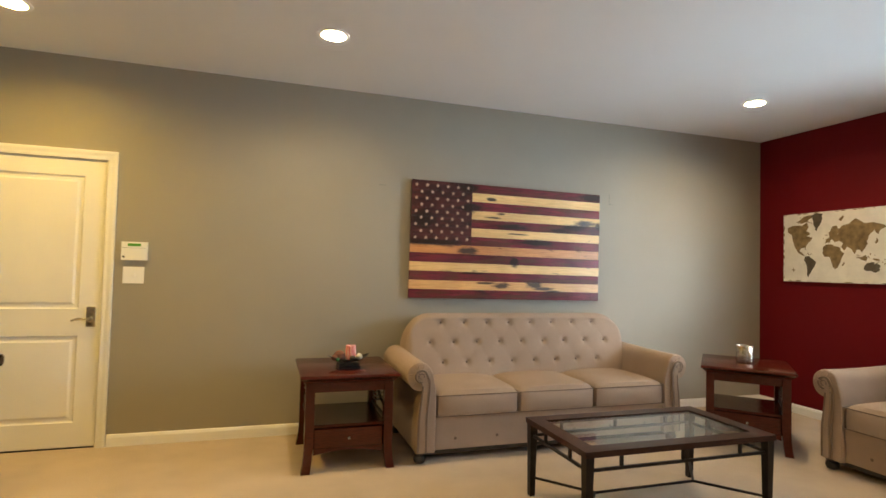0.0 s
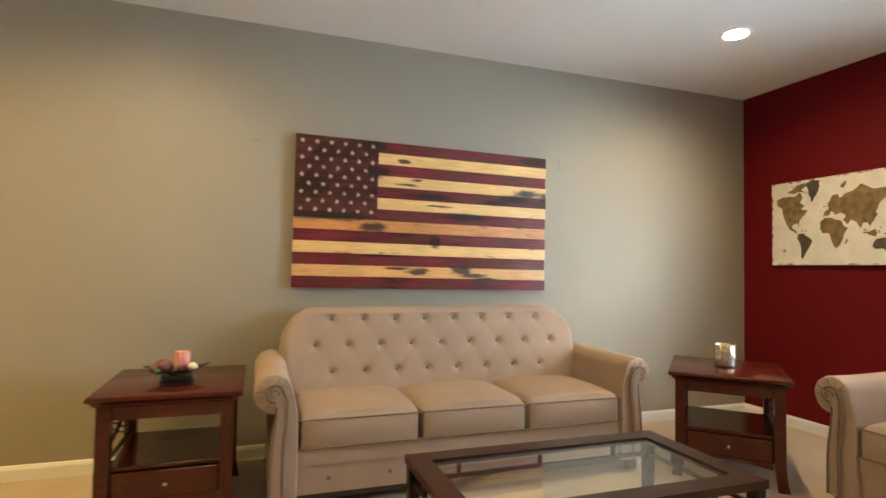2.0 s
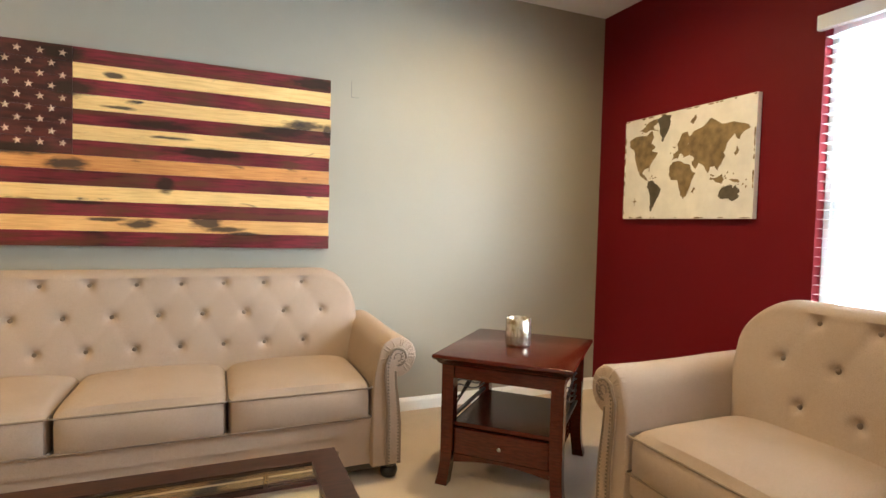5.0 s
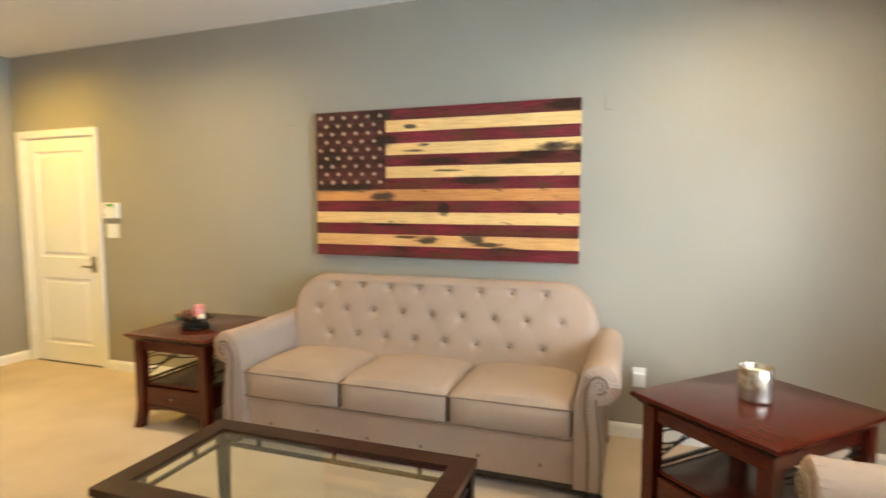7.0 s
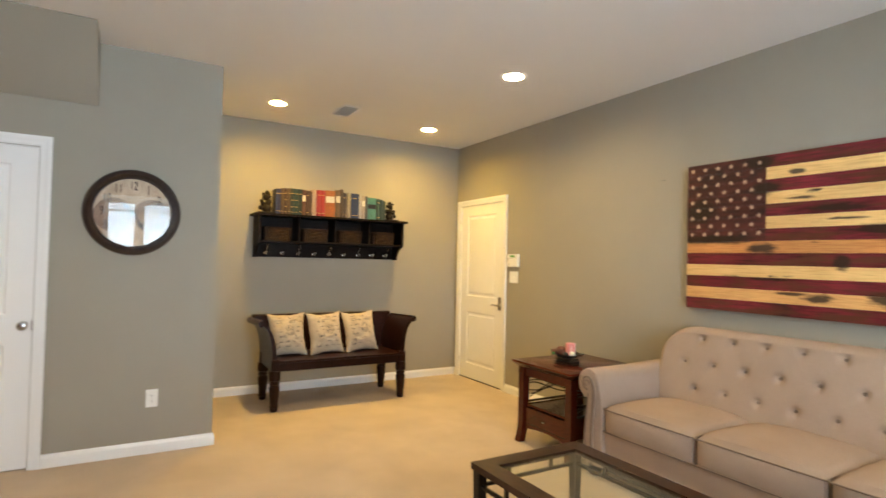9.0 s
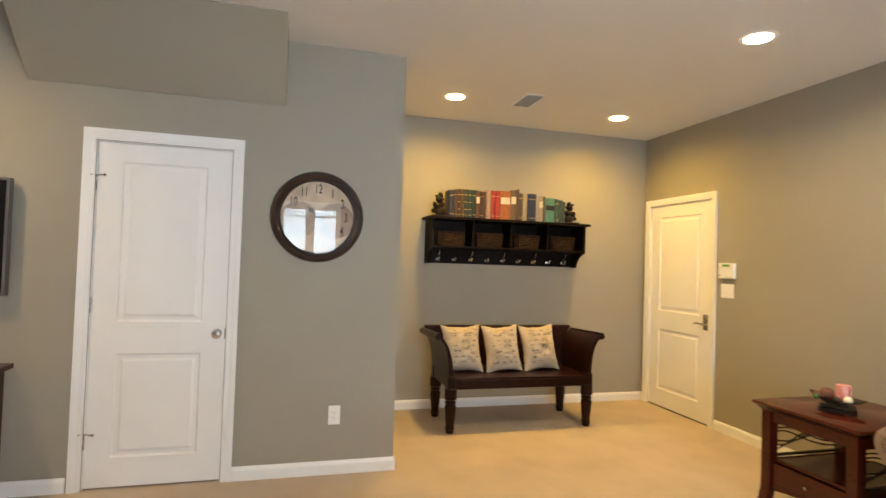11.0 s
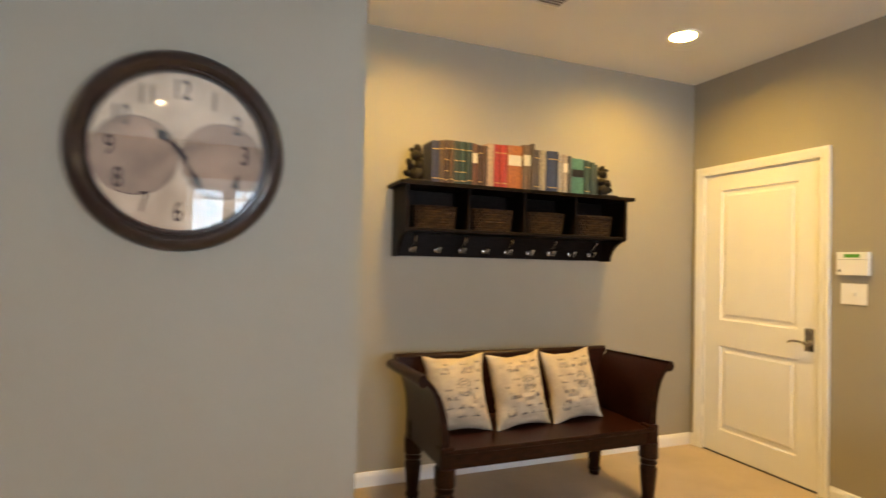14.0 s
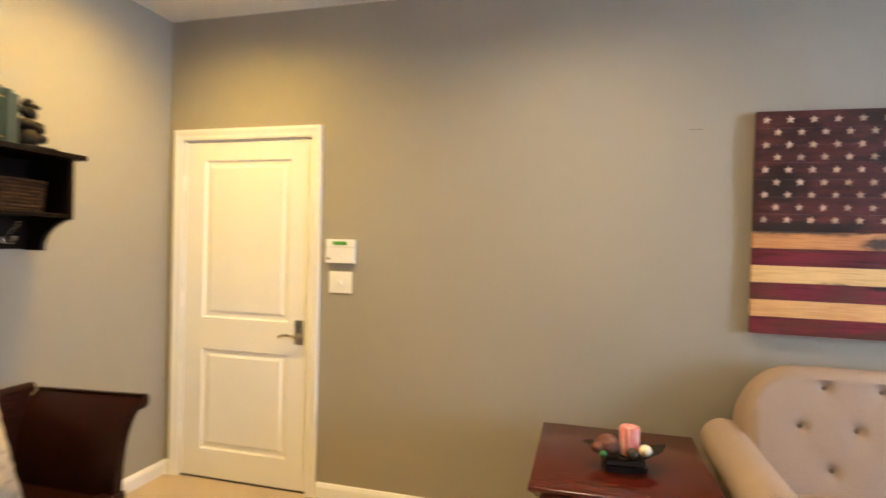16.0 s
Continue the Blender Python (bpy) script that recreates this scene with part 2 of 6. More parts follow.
def scorch(m, brown):
    """Burn the marks, soft-edged and uneven, into a board material; brown mixes in raw streaks of unstained wood."""
    nt = m.node_tree
    n, l = nt.nodes, nt.links
    target = n["Principled BSDF"].inputs["Base Color"]
    src = target.links[0].from_socket
    tc = n.new("ShaderNodeTexCoord")
    nz = n.new("ShaderNodeTexNoise")
    nz.inputs["Scale"].default_value, nz.inputs["Detail"].default_value = 26, 6
    st = n.new("ShaderNodeMapping")
    st.inputs["Scale"].default_value = (0.5, 1, 1.6)
    l.new(tc.outputs["Object"], st.inputs["Vector"])
    l.new(st.outputs["Vector"], nz.inputs["Vector"])
    if brown:
        bz = n.new("ShaderNodeTexNoise")
        bz.inputs["Scale"].default_value, bz.inputs["Detail"].default_value = 3.0, 5
        s2 = n.new("ShaderNodeMapping")
        s2.inputs["Scale"].default_value = (1.1, 1, 7)
        l.new(tc.outputs["Object"], s2.inputs["Vector"])
        l.new(s2.outputs["Vector"], bz.inputs["Vector"])
        mr = n.new("ShaderNodeMapRange")
        mr.inputs["From Min"].default_value, mr.inputs["From Max"].default_value, mr.inputs["To Max"].default_value = 0.46, 0.60, 0.9
        l.new(bz.outputs["Fac"], mr.inputs["Value"])
        mb = n.new("ShaderNodeMix")
        mb.data_type = "RGBA"
        l.new(mr.outputs["Result"], mb.inputs["Factor"])
        l.new(src, mb.inputs["A"])
        mb.inputs["B"].default_value = (*brown, 1)
        src = mb.outputs["Result"]
    best = None
    for u, v, du, dv in SCORCH:
        sub = n.new("ShaderNodeVectorMath")
        sub.operation = "SUBTRACT"
        l.new(tc.outputs["Object"], sub.inputs[0])
        sub.inputs[1].default_value = (u * 1.832, 0, v * 0.998)
        mul = n.new("ShaderNodeVectorMath")
        mul.operation = "MULTIPLY"
        l.new(sub.outputs["Vector"], mul.inputs[0])
        mul.inputs[1].default_value = (1 / (du * 1.832), 0, 1 / (dv * 0.998))
        ln = n.new("ShaderNodeVectorMath")
        ln.operation = "LENGTH"
        l.new(mul.outputs["Vector"], ln.inputs[0])
        if best is None:
            best = ln.outputs["Value"]
        else:
            mi = n.new("ShaderNodeMath")
            mi.operation = "MINIMUM"
            l.new(best, mi.inputs[0])
            l.new(ln.outputs["Value"], mi.inputs[1])
            best = mi.outputs["Value"]
    ad = n.new("ShaderNodeMath")
    ad.operation = "MULTIPLY_ADD"
    l.new(nz.outputs["Fac"], ad.inputs[0])
    ad.inputs[1].default_value = 2.2
    l.new(best, ad.inputs[2])
    fr = n.new("ShaderNodeMapRange")
    fr.inputs["From Min"].default_value, fr.inputs["From Max"].default_value = 2.72, 1.9
    fr.inputs["To Max"].default_value = 0.93
    l.new(ad.outputs["Value"], fr.inputs["Value"])
    mx = n.new("ShaderNodeMix")
    mx.data_type = "RGBA"
    l.new(fr.outputs["Result"], mx.inputs["Factor"])
    l.new(src, mx.inputs["A"])
    mx.inputs["B"].default_value = (0.020, 0.010, 0.006, 1)
    l.new(mx.outputs["Result"], target)


scorch(M_MAROON, (0.088, 0.030, 0.014))
for m0 in (M_PINE, M_AMBER, M_TAN, M_CANTON):
    scorch(m0, None)
M_CANVAS = material("map_canvas", (0.78, 0.75, 0.69), 0.7, grain=0.10, grain_scale=14, bump=0.15, bump_scale=400, patch=0.04, patch_scale=6)
M_LAND = material("map_land_brown", (0.25, 0.17, 0.075), 0.75, color2=(0.15, 0.10, 0.045), grain_scale=22, stretch=(1, 3, 1), patch=0.2, patch_scale=7)
M_LAND_DARK = material("map_land_dark", (0.10, 0.082, 0.055), 0.75, grain=0.3, grain_scale=26, patch=0.15, patch_scale=9)
M_CLOCKRIM = material("clock_rim_brown", (0.022, 0.010, 0.008), 0.28, grain=0.4, grain_scale=30, coat=0.4)
M_DIAL = material("aged_dial", (0.56, 0.40, 0.27), 0.7, color2=(0.44, 0.30, 0.19), grain_scale=9, patch=0.12, patch_scale=10)
M_DIAL_DARK = material("dial_disc_brown", (0.34, 0.215, 0.14), 0.7, grain=0.3, grain_scale=14, patch=0.15, patch_scale=10)
M_INK = material("dark_ink", (0.035, 0.020, 0.014), 0.7, grain=0.2)
M_PRINT = material("script_print", (0.22, 0.19, 0.165), 0.9, grain=0.5, grain_scale=60)
M_PILLOW = material("cream_canvas", (0.50, 0.41, 0.30), 0.92, spec=0.1, grain=0.12, grain_scale=120, bump=0.5, bump_scale=26, bump_dist=0.008, patch=0.07, patch_scale=9)
M_WICKER = material("wicker", (0.055, 0.027, 0.010), 0.85, spec=0.15, color2=(0.016, 0.008, 0.004), grain_scale=60, bump=0.6, bump_scale=120, random_tone=0.15)
M_PAGES = material("book_pages", (0.55, 0.45, 0.31), 0.9, grain=0.3, grain_scale=300, stretch=(1, 8, 1))
M_GOLD = material("gilt", (0.45, 0.30, 0.11), 0.45, 0.5)
M_CREAMCARD = material("cream_label", (0.62, 0.54, 0.40), 0.8, grain=0.1)
M_SILVER = material("mercury_glass", (0.62, 0.57, 0.49), 0.26, 0.9, color2=(0.34, 0.25, 0.15), grain_scale=40, bump=0.25, bump_scale=60, contrast=(0.35, 0.55))
M_WAX = material("ivory_wax", (0.78, 0.70, 0.54), 0.5)
M_PINKWAX = material("pink_candle", (0.62, 0.16, 0.16), 0.5, color2=(0.75, 0.48, 0.42), grain_scale=16, stretch=(5, 5, 0.7), contrast=(0.4, 0.55))
M_LEAFDISH = material("dark_leaf_dish", (0.022, 0.022, 0.016), 0.35, color2=(0.05, 0.03, 0.016), grain_scale=30)
M_BROWNBALL = material("woven_ball", (0.20, 0.075, 0.04), 0.8, color2=(0.10, 0.035, 0.02), grain_scale=50, bump=0.6, bump_scale=70)
M_GREENBIT = material("green_glass_bead", (0.03, 0.17, 0.05), 0.2, coat=0.5)
M_STEEL_GREY = material("screen_shell_grey", (0.10, 0.095, 0.095), 0.45, grain=0.1)
M_SCREEN = material("screen_black", (0.008, 0.008, 0.009), 0.12)
M_VENT_SHADE = material("vent_shadow_grey", (0.30, 0.28, 0.25), 0.7, grain=0.1)
M_MARK = material("pencil_mark", (0.16, 0.15, 0.13), 0.8)


# ---- mesh helpers ----
def part(name, bm, mat, parent=None, label="", smooth=False):
    """Links a bmesh as one mesh object, under parent where given."""
    bmesh.ops.recalc_face_normals(bm, faces=bm.faces)
    me = bpy.data.meshes.new(name)
    bm.to_mesh(me)
    bm.free()
    me.materials.append(mat)
    if smooth:
        for p in me.polygons:
            p.use_smooth = True
        me.set_sharp_from_angle(angle=radians(38))
    ob = new(name, me)
    if parent is not None:
        ob.parent = parent
    if label:
        ob["label"] = label
    return ob


def share(name, ob, parent, m):
    """Another object on the same mesh."""
    o = new(name, ob.data)
    o.parent = parent
    o.matrix_basis = m
    return o


def thing(name, label, category, group="", m=None, kind=""):
    e = new(name)
    e.empty_display_size = 0.1
    if m is not None:
        e.matrix_basis = m
    return tagged(e, label, category, group, kind)


def box(bm, x0, x1, y0, y1, z0, z1, bev=0.0, seg=2):
    v = [bm.verts.new((x, y, z)) for x in (x0, x1) for y in (y0, y1) for z in (z0, z1)]
    f = [bm.faces.new([v[i] for i in q]) for q in ((0, 1, 3, 2), (4, 6, 7, 5), (0, 4, 5, 1), (2, 3, 7, 6), (0, 2, 6, 4), (1, 5, 7, 3))]
    if bev:
        e = {ed for q in f for ed in q.edges}
        bmesh.ops.bevel(bm, geom=list(e), offset=bev, segments=seg, affect="EDGES", profile=0.5)
    return bm


def boxed(*a, **k):
    return box(bmesh.new(), *a, **k)


def ring_pts(n, r, ax=0.0):
    return [(r * math.cos(ax + 2 * math.pi * i / n), r * math.sin(ax + 2 * math.pi * i / n)) for i in range(n)]


def lathe(bm, prof, n=20, m=None, cap=True):
    """prof: (radius, z) pairs from bottom to top, turned round z, then placed by m."""
    m = m or Matrix()
    rings = [[bm.verts.new(m @ Vector((x, y, z))) for x, y in ring_pts(n, max(r, 1e-4))] for r, z in prof]
    for a, b in zip(rings, rings[1:]):
        for i in range(n):
            bm.faces.new((a[i], a[(i + 1) % n], b[(i + 1) % n], b[i]))
    if cap:
        bm.faces.new(rings[0][::-1])
        bm.faces.new(rings[-1])
    return bm


def prism(bm, poly, t0, t1, axis="y"):
    """A polygon in the plane across axis, pushed from t0 to t1 along it."""
    def at(p, t):
        u, w = p
        return {"x": (t, u, w), "y": (u, t, w), "z": (u, w, t)}[axis]
    a = [bm.verts.new(at(p, t0)) for p in poly]
    b = [bm.verts.new(at(p, t1)) for p in poly]
    n = len(poly)
    bm.faces.new(a)
    bm.faces.new(b[::-1])
    for i in range(n):
        bm.faces.new((a[i], b[i], b[(i + 1) % n], a[(i + 1) % n]))
    return bm


def tube(bm, pts, r, n=8):
    pts = [Vector(p) for p in pts]
    rings = []
    for i, p in enumerate(pts):
        d = (pts[min(i + 1, len(pts) - 1)] - pts[max(i - 1, 0)]).normalized()
        up = Vector((0, 0, 1)) if abs(d.z) < 0.9 else Vector((1, 0, 0))
        s = d.cross(up).normalized()
        w = s.cross(d)
        rings.append([bm.verts.new(p + r * (s * x + w * y)) for x, y in ring_pts(n, 1)])
    for a, b in zip(rings, rings[1:]):
        for i in range(n):
            bm.faces.new((a[i], a[(i + 1) % n], b[(i + 1) % n], b[i]))
    bm.faces.new(rings[0])
    bm.faces.new(rings[-1][::-1])
    return bm


def soften(bm, off, seg=2, angle=35):
    e = [ed for ed in bm.edges if ed.is_manifold and ed.calc_face_angle(0) > radians(angle)]
    bmesh.ops.bevel(bm, geom=e, offset=off, segments=seg, affect="EDGES", profile=0.5)
    return bm


def bezier(p0, p1, p2, p3, n):
    out = []
    for i in range(n + 1):
        t = i / n
        out.append(tuple((1 - t) ** 3 * a + 3 * t * (1 - t) ** 2 * b + 3 * t * t * (1 - t) * c + t ** 3 * d
                         for a, b, c, d in zip(p0, p1, p2, p3)))
    return out


def wall(name, mat, along, plane, thick, u0, u1, z0, z1, holes=(), label=""):
    """A wall with thickness; along 'x' or 'y'; plane is its room face, thick goes away from the room; holes are (u0, u1, z0, z1)."""
    us = sorted({u0, u1, *[h[0] for h in holes], *[h[1] for h in holes]})
    zs = sorted({z0, z1, *[h[2] for h in holes], *[h[3] for h in holes]})
    solid = {}
    for i in range(len(us) - 1):
        for j in range(len(zs) - 1):
            cu, cz = (us[i] + us[i + 1]) / 2, (zs[j] + zs[j + 1]) / 2
            solid[i, j] = not any(h[0] < cu < h[1] and h[2] < cz < h[3] for h in holes)
    bm = bmesh.new()

    def at(u, d, z):
        return bm.verts.new((u, plane + d, z) if along == "x" else (plane + d, u, z))

    def quad(*p):
        bm.faces.new([at(*q) for q in p])
    for (i, j), s in solid.items():
        if not s:
            continue
        a, b, c, d = us[i], us[i + 1], zs[j], zs[j + 1]
        for t in (0, thick):
            quad((a, t, c), (b, t, c), (b, t, d), (a, t, d))
        if not solid.get((i - 1, j)):
            quad((a, 0, c), (a, thick, c), (a, thick, d), (a, 0, d))
        if not solid.get((i + 1, j)):
            quad((b, 0, c), (b, thick, c), (b, thick, d), (b, 0, d))
        if not solid.get((i, j - 1)):
            quad((a, 0, c), (b, 0, c), (b, thick, c), (a, thick, c))
        if not solid.get((i, j + 1)):
            quad((a, 0, d), (b, 0, d), (b, thick, d), (a, thick, d))
    bmesh.ops.remove_doubles(bm, verts=bm.verts, dist=1e-5)
    return tagged(part(name, bm, mat), label, "wall", kind="structure")


# ---- the shell ----
D1 = (-0.280, 0.460)     # leaf of the closet door, along y, in the clock wall
D2 = (-0.868, -0.018)    # leaf of the entry door, along x, in the flag wall
DOORTOP = 2.032
fl = boxed(XB - 0.2, XR + 0.2, YS - 0.2, YF + 0.2, -0.15, 0.0)
tagged(part("floor", fl, M_CARPET), "beige wall-to-wall cut-pile carpet, lightly mottled", "floor", kind="structure")
wall("wall_north", M_WALL, "x", YF, 0.16, XB - 0.16, XR + 0.16, 0, CEIL + 0.2, [(D2[0], D2[1], 0, DOORTOP)], "warm grey painted wall behind the long sofa")
wall("wall_east", M_RED, "y", XR, 0.16, YS - 0.16, YF, 0, CEIL + 0.2, WINDOWS, "deep red painted accent wall with two windows")
wall("wall_niche", M_WALL, "y", XB, -0.16, YP - 0.12, YF, 0, CEIL + 0.2, (), "warm grey painted wall behind the bench")
wall("wall_return", M_WALL, "x", YP, -0.12, XB, XC, 0, CEIL + 0.2, (), "warm grey painted return wall of the niche")
wall("wall_west", M_WALL, "y", XC, -0.12, YS - 0.16, YP - 0.12, 0, CEIL + 0.2, [(D1[0], D1[1], 0, DOORTOP)], "warm grey painted wall with the clock and closet door")
wall("wall_south", M_WALL, "x", YS, -0.16, XC, XR, 0, CEIL + 0.2, (), "plain warm grey painted wall")

cb = bmesh.new()
loops = [[(XB - 0.1, YS - 0.1), (XR + 0.1, YS - 0.1), (XR + 0.1, YF + 0.1), (XB - 0.1, YF + 0.1)]]
loops += [[(cx + x, cy + y) for x, y in ring_pts(28, 0.078)] for cx, cy in CANS]
for lp in loops:
    vs = [cb.verts.new((x, y, CEIL)) for x, y in lp]
    for i in range(len(vs)):
        cb.edges.new((vs[i], vs[(i + 1) % len(vs)]))
bmesh.ops.triangle_fill(cb, use_beauty=True, use_dissolve=False, edges=cb.edges[:])
box(cb, XB - 0.16, XR + 0.16, YS - 0.16, YF + 0.16, CEIL + 0.2, CEIL + 0.3)
tagged(part("ceiling", cb, M_CEIL), "flat white painted ceiling with recessed lights", "ceiling", kind="structure")
sof = prism(bmesh.new(), [(XC - 0.01, 2.345), (XC + 0.012, 2.345), (0.85, CEIL - 0.01), (0.85, CEIL + 0.03), (XC - 0.01, CEIL + 0.03)], -0.64, 0.765, "y")
tagged(part("soffit", sof, M_WALL), "warm grey sloped soffit above the closet door", "soffit", kind="structure")

gb = bmesh.new()
bmesh.ops.create_grid(gb, x_segments=2, y_segments=2, size=400)
for v in gb.verts:
    v.co.z = -0.6
tagged(part("ground", gb, M_GROUND), "plain lawn outside the windows", "ground", kind="structure")


def baseboard(x0, y0, x1, y1, nx, ny):
    """A moulded board along the foot of a wall; (nx, ny) points into the room."""
    prof = [(0, 0), (0.014, 0), (0.014, 0.062), (0.010, 0.074), (0.006, 0.083), (0, 0.085)]
    bm = bmesh.new()
    ra = [bm.verts.new((x0 + d * nx, y0 + d * ny, z)) for d, z in prof]
    rb = [bm.verts.new((x1 + d * nx, y1 + d * ny, z)) for d, z in prof]
    for i in range(len(prof) - 1):
        bm.faces.new((ra[i], ra[i + 1], rb[i + 1], rb[i]))
    bm.faces.new(ra)
    bm.faces.new(rb[::-1])
    tagged(part("baseboard", bm, M_TRIM), "white painted moulded baseboard", "baseboard", kind="structure")


baseboard(0.055, YF, XR, YF, 0, -1)
baseboard(XB, YF, -0.94, YF, 0, -1)
baseboard(XB, YP, XB, YF - 0.014, 1, 0)
baseboard(XB + 0.014, YP, XC + 0.0145, YP, 0, 1)
baseboard(XC, 0.53, XC, YP, 1, 0)
baseboard(XC, YS, XC, -0.362, 1, 0)
baseboard(XR, YS, XR, YF - 0.014, -1, 0)
baseboard(XC + 0.014, YS, XR - 0.014, YS, 0, 1)


# ---- doors ----
def door(name, width, m, lever, label):
    """A closed moulded two-panel door with casing. Local: x along the wall, y into the room, z up; the leaf starts at x=0."""
    root = thing(name, label, "door", m=m, kind="structure")
    h = DOORTOP - 0.014
    bm = bmesh.new()
    face = -0.007
    xs = [0.005, 0.138, width - 0.138, width - 0.005]
    zs = [0.012, 0.18, 0.785, 0.972, 1.915, h + 0.008]

    def q(pts):
        bm.faces.new([bm.verts.new(p) for p in pts])
    for i in range(3):
        for j in range(5):
            a, b, c, d = xs[i], xs[i + 1], zs[j], zs[j + 1]
            if i == 1 and j in (1, 3):
                rings = [(0, 0), (0.007, -0.010), (0.014, -0.012), (0.030, -0.011), (0.046, -0.003)]
                for (i0, d0), (i1, d1) in zip(rings, rings[1:]):
                    o = [(a + i0, c + i0), (b - i0, c + i0), (b - i0, d - i0), (a + i0, d - i0)]
                    n = [(a + i1, c + i1), (b - i1, c + i1), (b - i1, d - i1), (a + i1, d - i1)]
                    for k in range(4):
                        k2 = (k + 1) % 4
                        q([(o[k][0], face + d0, o[k][1]), (o[k2][0], face + d0, o[k2][1]), (n[k2][0], face + d1, n[k2][1]), (n[k][0], face + d1, n[k][1])])
                i1, d1 = rings[-1]
                q([(a + i1, face + d1, c + i1), (b - i1, face + d1, c + i1), (b - i1, face + d1, d - i1), (a + i1, face + d1, d - i1)])
            else:
                q([(a, face, c), (b, face, c), (b, face, d), (a, face, d)])
    X0, X1, Z0, Z1 = xs[0], xs[-1], zs[0], zs[-1]
    for pa, pb in (((X0, Z0), (X1, Z0)), ((X1, Z0), (X1, Z1)), ((X1, Z1), (X0, Z1)), ((X0, Z1), (X0, Z0))):
        q([(pa[0], face, pa[1]), (pb[0], face, pb[1]), (pb[0], face - 0.035, pb[1]), (pa[0], face - 0.035, pa[1])])
    q([(X0, face - 0.035, Z0), (X1, face - 0.035, Z0), (X1, face - 0.035, Z1), (X0, face - 0.035, Z1)])
    bmesh.ops.remove_doubles(bm, verts=bm.verts, dist=1e-5)
    part("leaf", bm, M_DOOR, root)
    cw = 0.068
    prof = [(0.004, 0.0), (0.004, 0.010), (0.012, 0.013), (0.030, 0.013), (0.052, 0.019), (cw, 0.019), (cw, 0.0)]
    for nm, sx, x in (("casing_side", -1, 0.0), ("casing_side", 1, width)):
        bm = bmesh.new()
        poly = [(x + sx * u, d) for u, d in prof]
        a = [bm.verts.new((u, d, 0)) for u, d in poly]
        b = [bm.verts.new((u, d, DOORTOP + abs(u - x))) for u, d in poly]
        bm.faces.new(a)
        bm.faces.new(b)
        for i in range(len(poly)):
            bm.faces.new((a[i], a[(i + 1) % len(poly)], b[(i + 1) % len(poly)], b[i]))
        part(nm, bm, M_TRIM, root)
    bm = bmesh.new()
    a = [bm.verts.new((-u, d, DOORTOP + u)) for u, d in prof]
    b = [bm.verts.new((width + u, d, DOORTOP + u)) for u, d in prof]
    bm.faces.new(a)
    bm.faces.new(b)
    for i in range(len(prof)):
        bm.faces.new((a[i], a[(i + 1) % len(prof)], b[(i + 1) % len(prof)], b[i]))
    part("casing_head", bm, M_TRIM, root)
    part("jamb", boxed(-0.0005, 0.0032, -0.1195, -0.0005, 0.001, DOORTOP), M_TRIM, root)
    part("jamb", boxed(width - 0.0032, width + 0.0005, -0.1195, -0.0005, 0.001, DOORTOP), M_TRIM, root)
    part("jamb", boxed(0.0035, width - 0.0035, -0.1195, -0.0005, DOORTOP - 0.0032, DOORTOP + 0.0005), M_TRIM, root)
    return root


d1 = door("door_1", D1[1] - D1[0], Matrix.Translation((XC, D1[1], 0)) @ Matrix.Rotation(radians(-90), 4, "Z"), False,
          "closed white two-panel closet door with round nickel knob")
d2 = door("door_2", D2[1] - D2[0], Matrix.Translation((D2[1], YF, 0)) @ Matrix.Rotation(radians(180), 4, "Z"), True,
          "closed white two-panel entry door with lever handle")
W1, W2 = D1[1] - D1[0], D2[1] - D2[0]


def facing(x, y, z):
    """A lathe axis turned to point along local +y, from (x, y, z)."""
    return Matrix.Translation((x, y, z)) @ Matrix.Rotation(radians(-90), 4, "X")


kn = part("door_knob", lathe(bmesh.new(), [(0.031, 0), (0.031, 0.006), (0.026, 0.010), (0.011, 0.014), (0.011, 0.030), (0.020, 0.036), (0.028, 0.048), (0.0285, 0.056), (0.022, 0.066), (0.010, 0.070)], 28,
          facing(0.048, -0.016, 0.903)), M_NICKEL, d1, "satin nickel round knob", True)
part("strike_plate", boxed(-0.002, 0.006, -0.02, 0.0015, 0.87, 0.935, bev=0.001), M_NICKEL, d1)
for hz, hook in ((1.78, 1), (1.07, 0), (0.28, 1)):
    hg = part("hinge", lathe(bmesh.new(), [(0.007, -0.045), (0.007, 0.045)], 12, Matrix.Translation((W1 + 0.001, -0.006, hz))), M_NICKEL, d1, "", True)
    if hook:
        b2 = bmesh.new()
        tube(b2, [(W1 + 0.001, -0.004, hz + 0.046), (W1 - 0.02, 0.016, hz + 0.046), (W1 - 0.055, 0.030, hz + 0.046)], 0.004)
        lathe(b2, [(0.007, 0), (0.007, 0.012)], 10, facing(W1 - 0.055, 0.024, hz + 0.046))
        tube(b2, [(W1 + 0.001, -0.004, hz + 0.046), (W1 + 0.024, 0.016, hz + 0.046)], 0.004)
        part("hinge_stop", b2, M_NICKEL, d1, "", True)
lev = bmesh.new()
box(lev, 0.03, 0.092, -0.016, -0.004, 0.845, 0.99, bev=0.006)
lathe(lev, [(0.024, 0), (0.022, 0.014), (0.012, 0.018), (0.011, 0.045)], 20, facing(0.061, -0.006, 0.90))
lathe(lev, [(0.02, 0), (0.018, 0.012)], 20, facing(0.061, -0.006, 0.963))
tube(lev, bezier((0.061, 0.036, 0.90), (0.09, 0.046, 0.905), (0.13, 0.042, 0.915), (0.17, 0.03, 0.892), 10), 0.008)
part("lever_handle", lev, M_NICKEL, d2, "dull nickel lever handle", True)
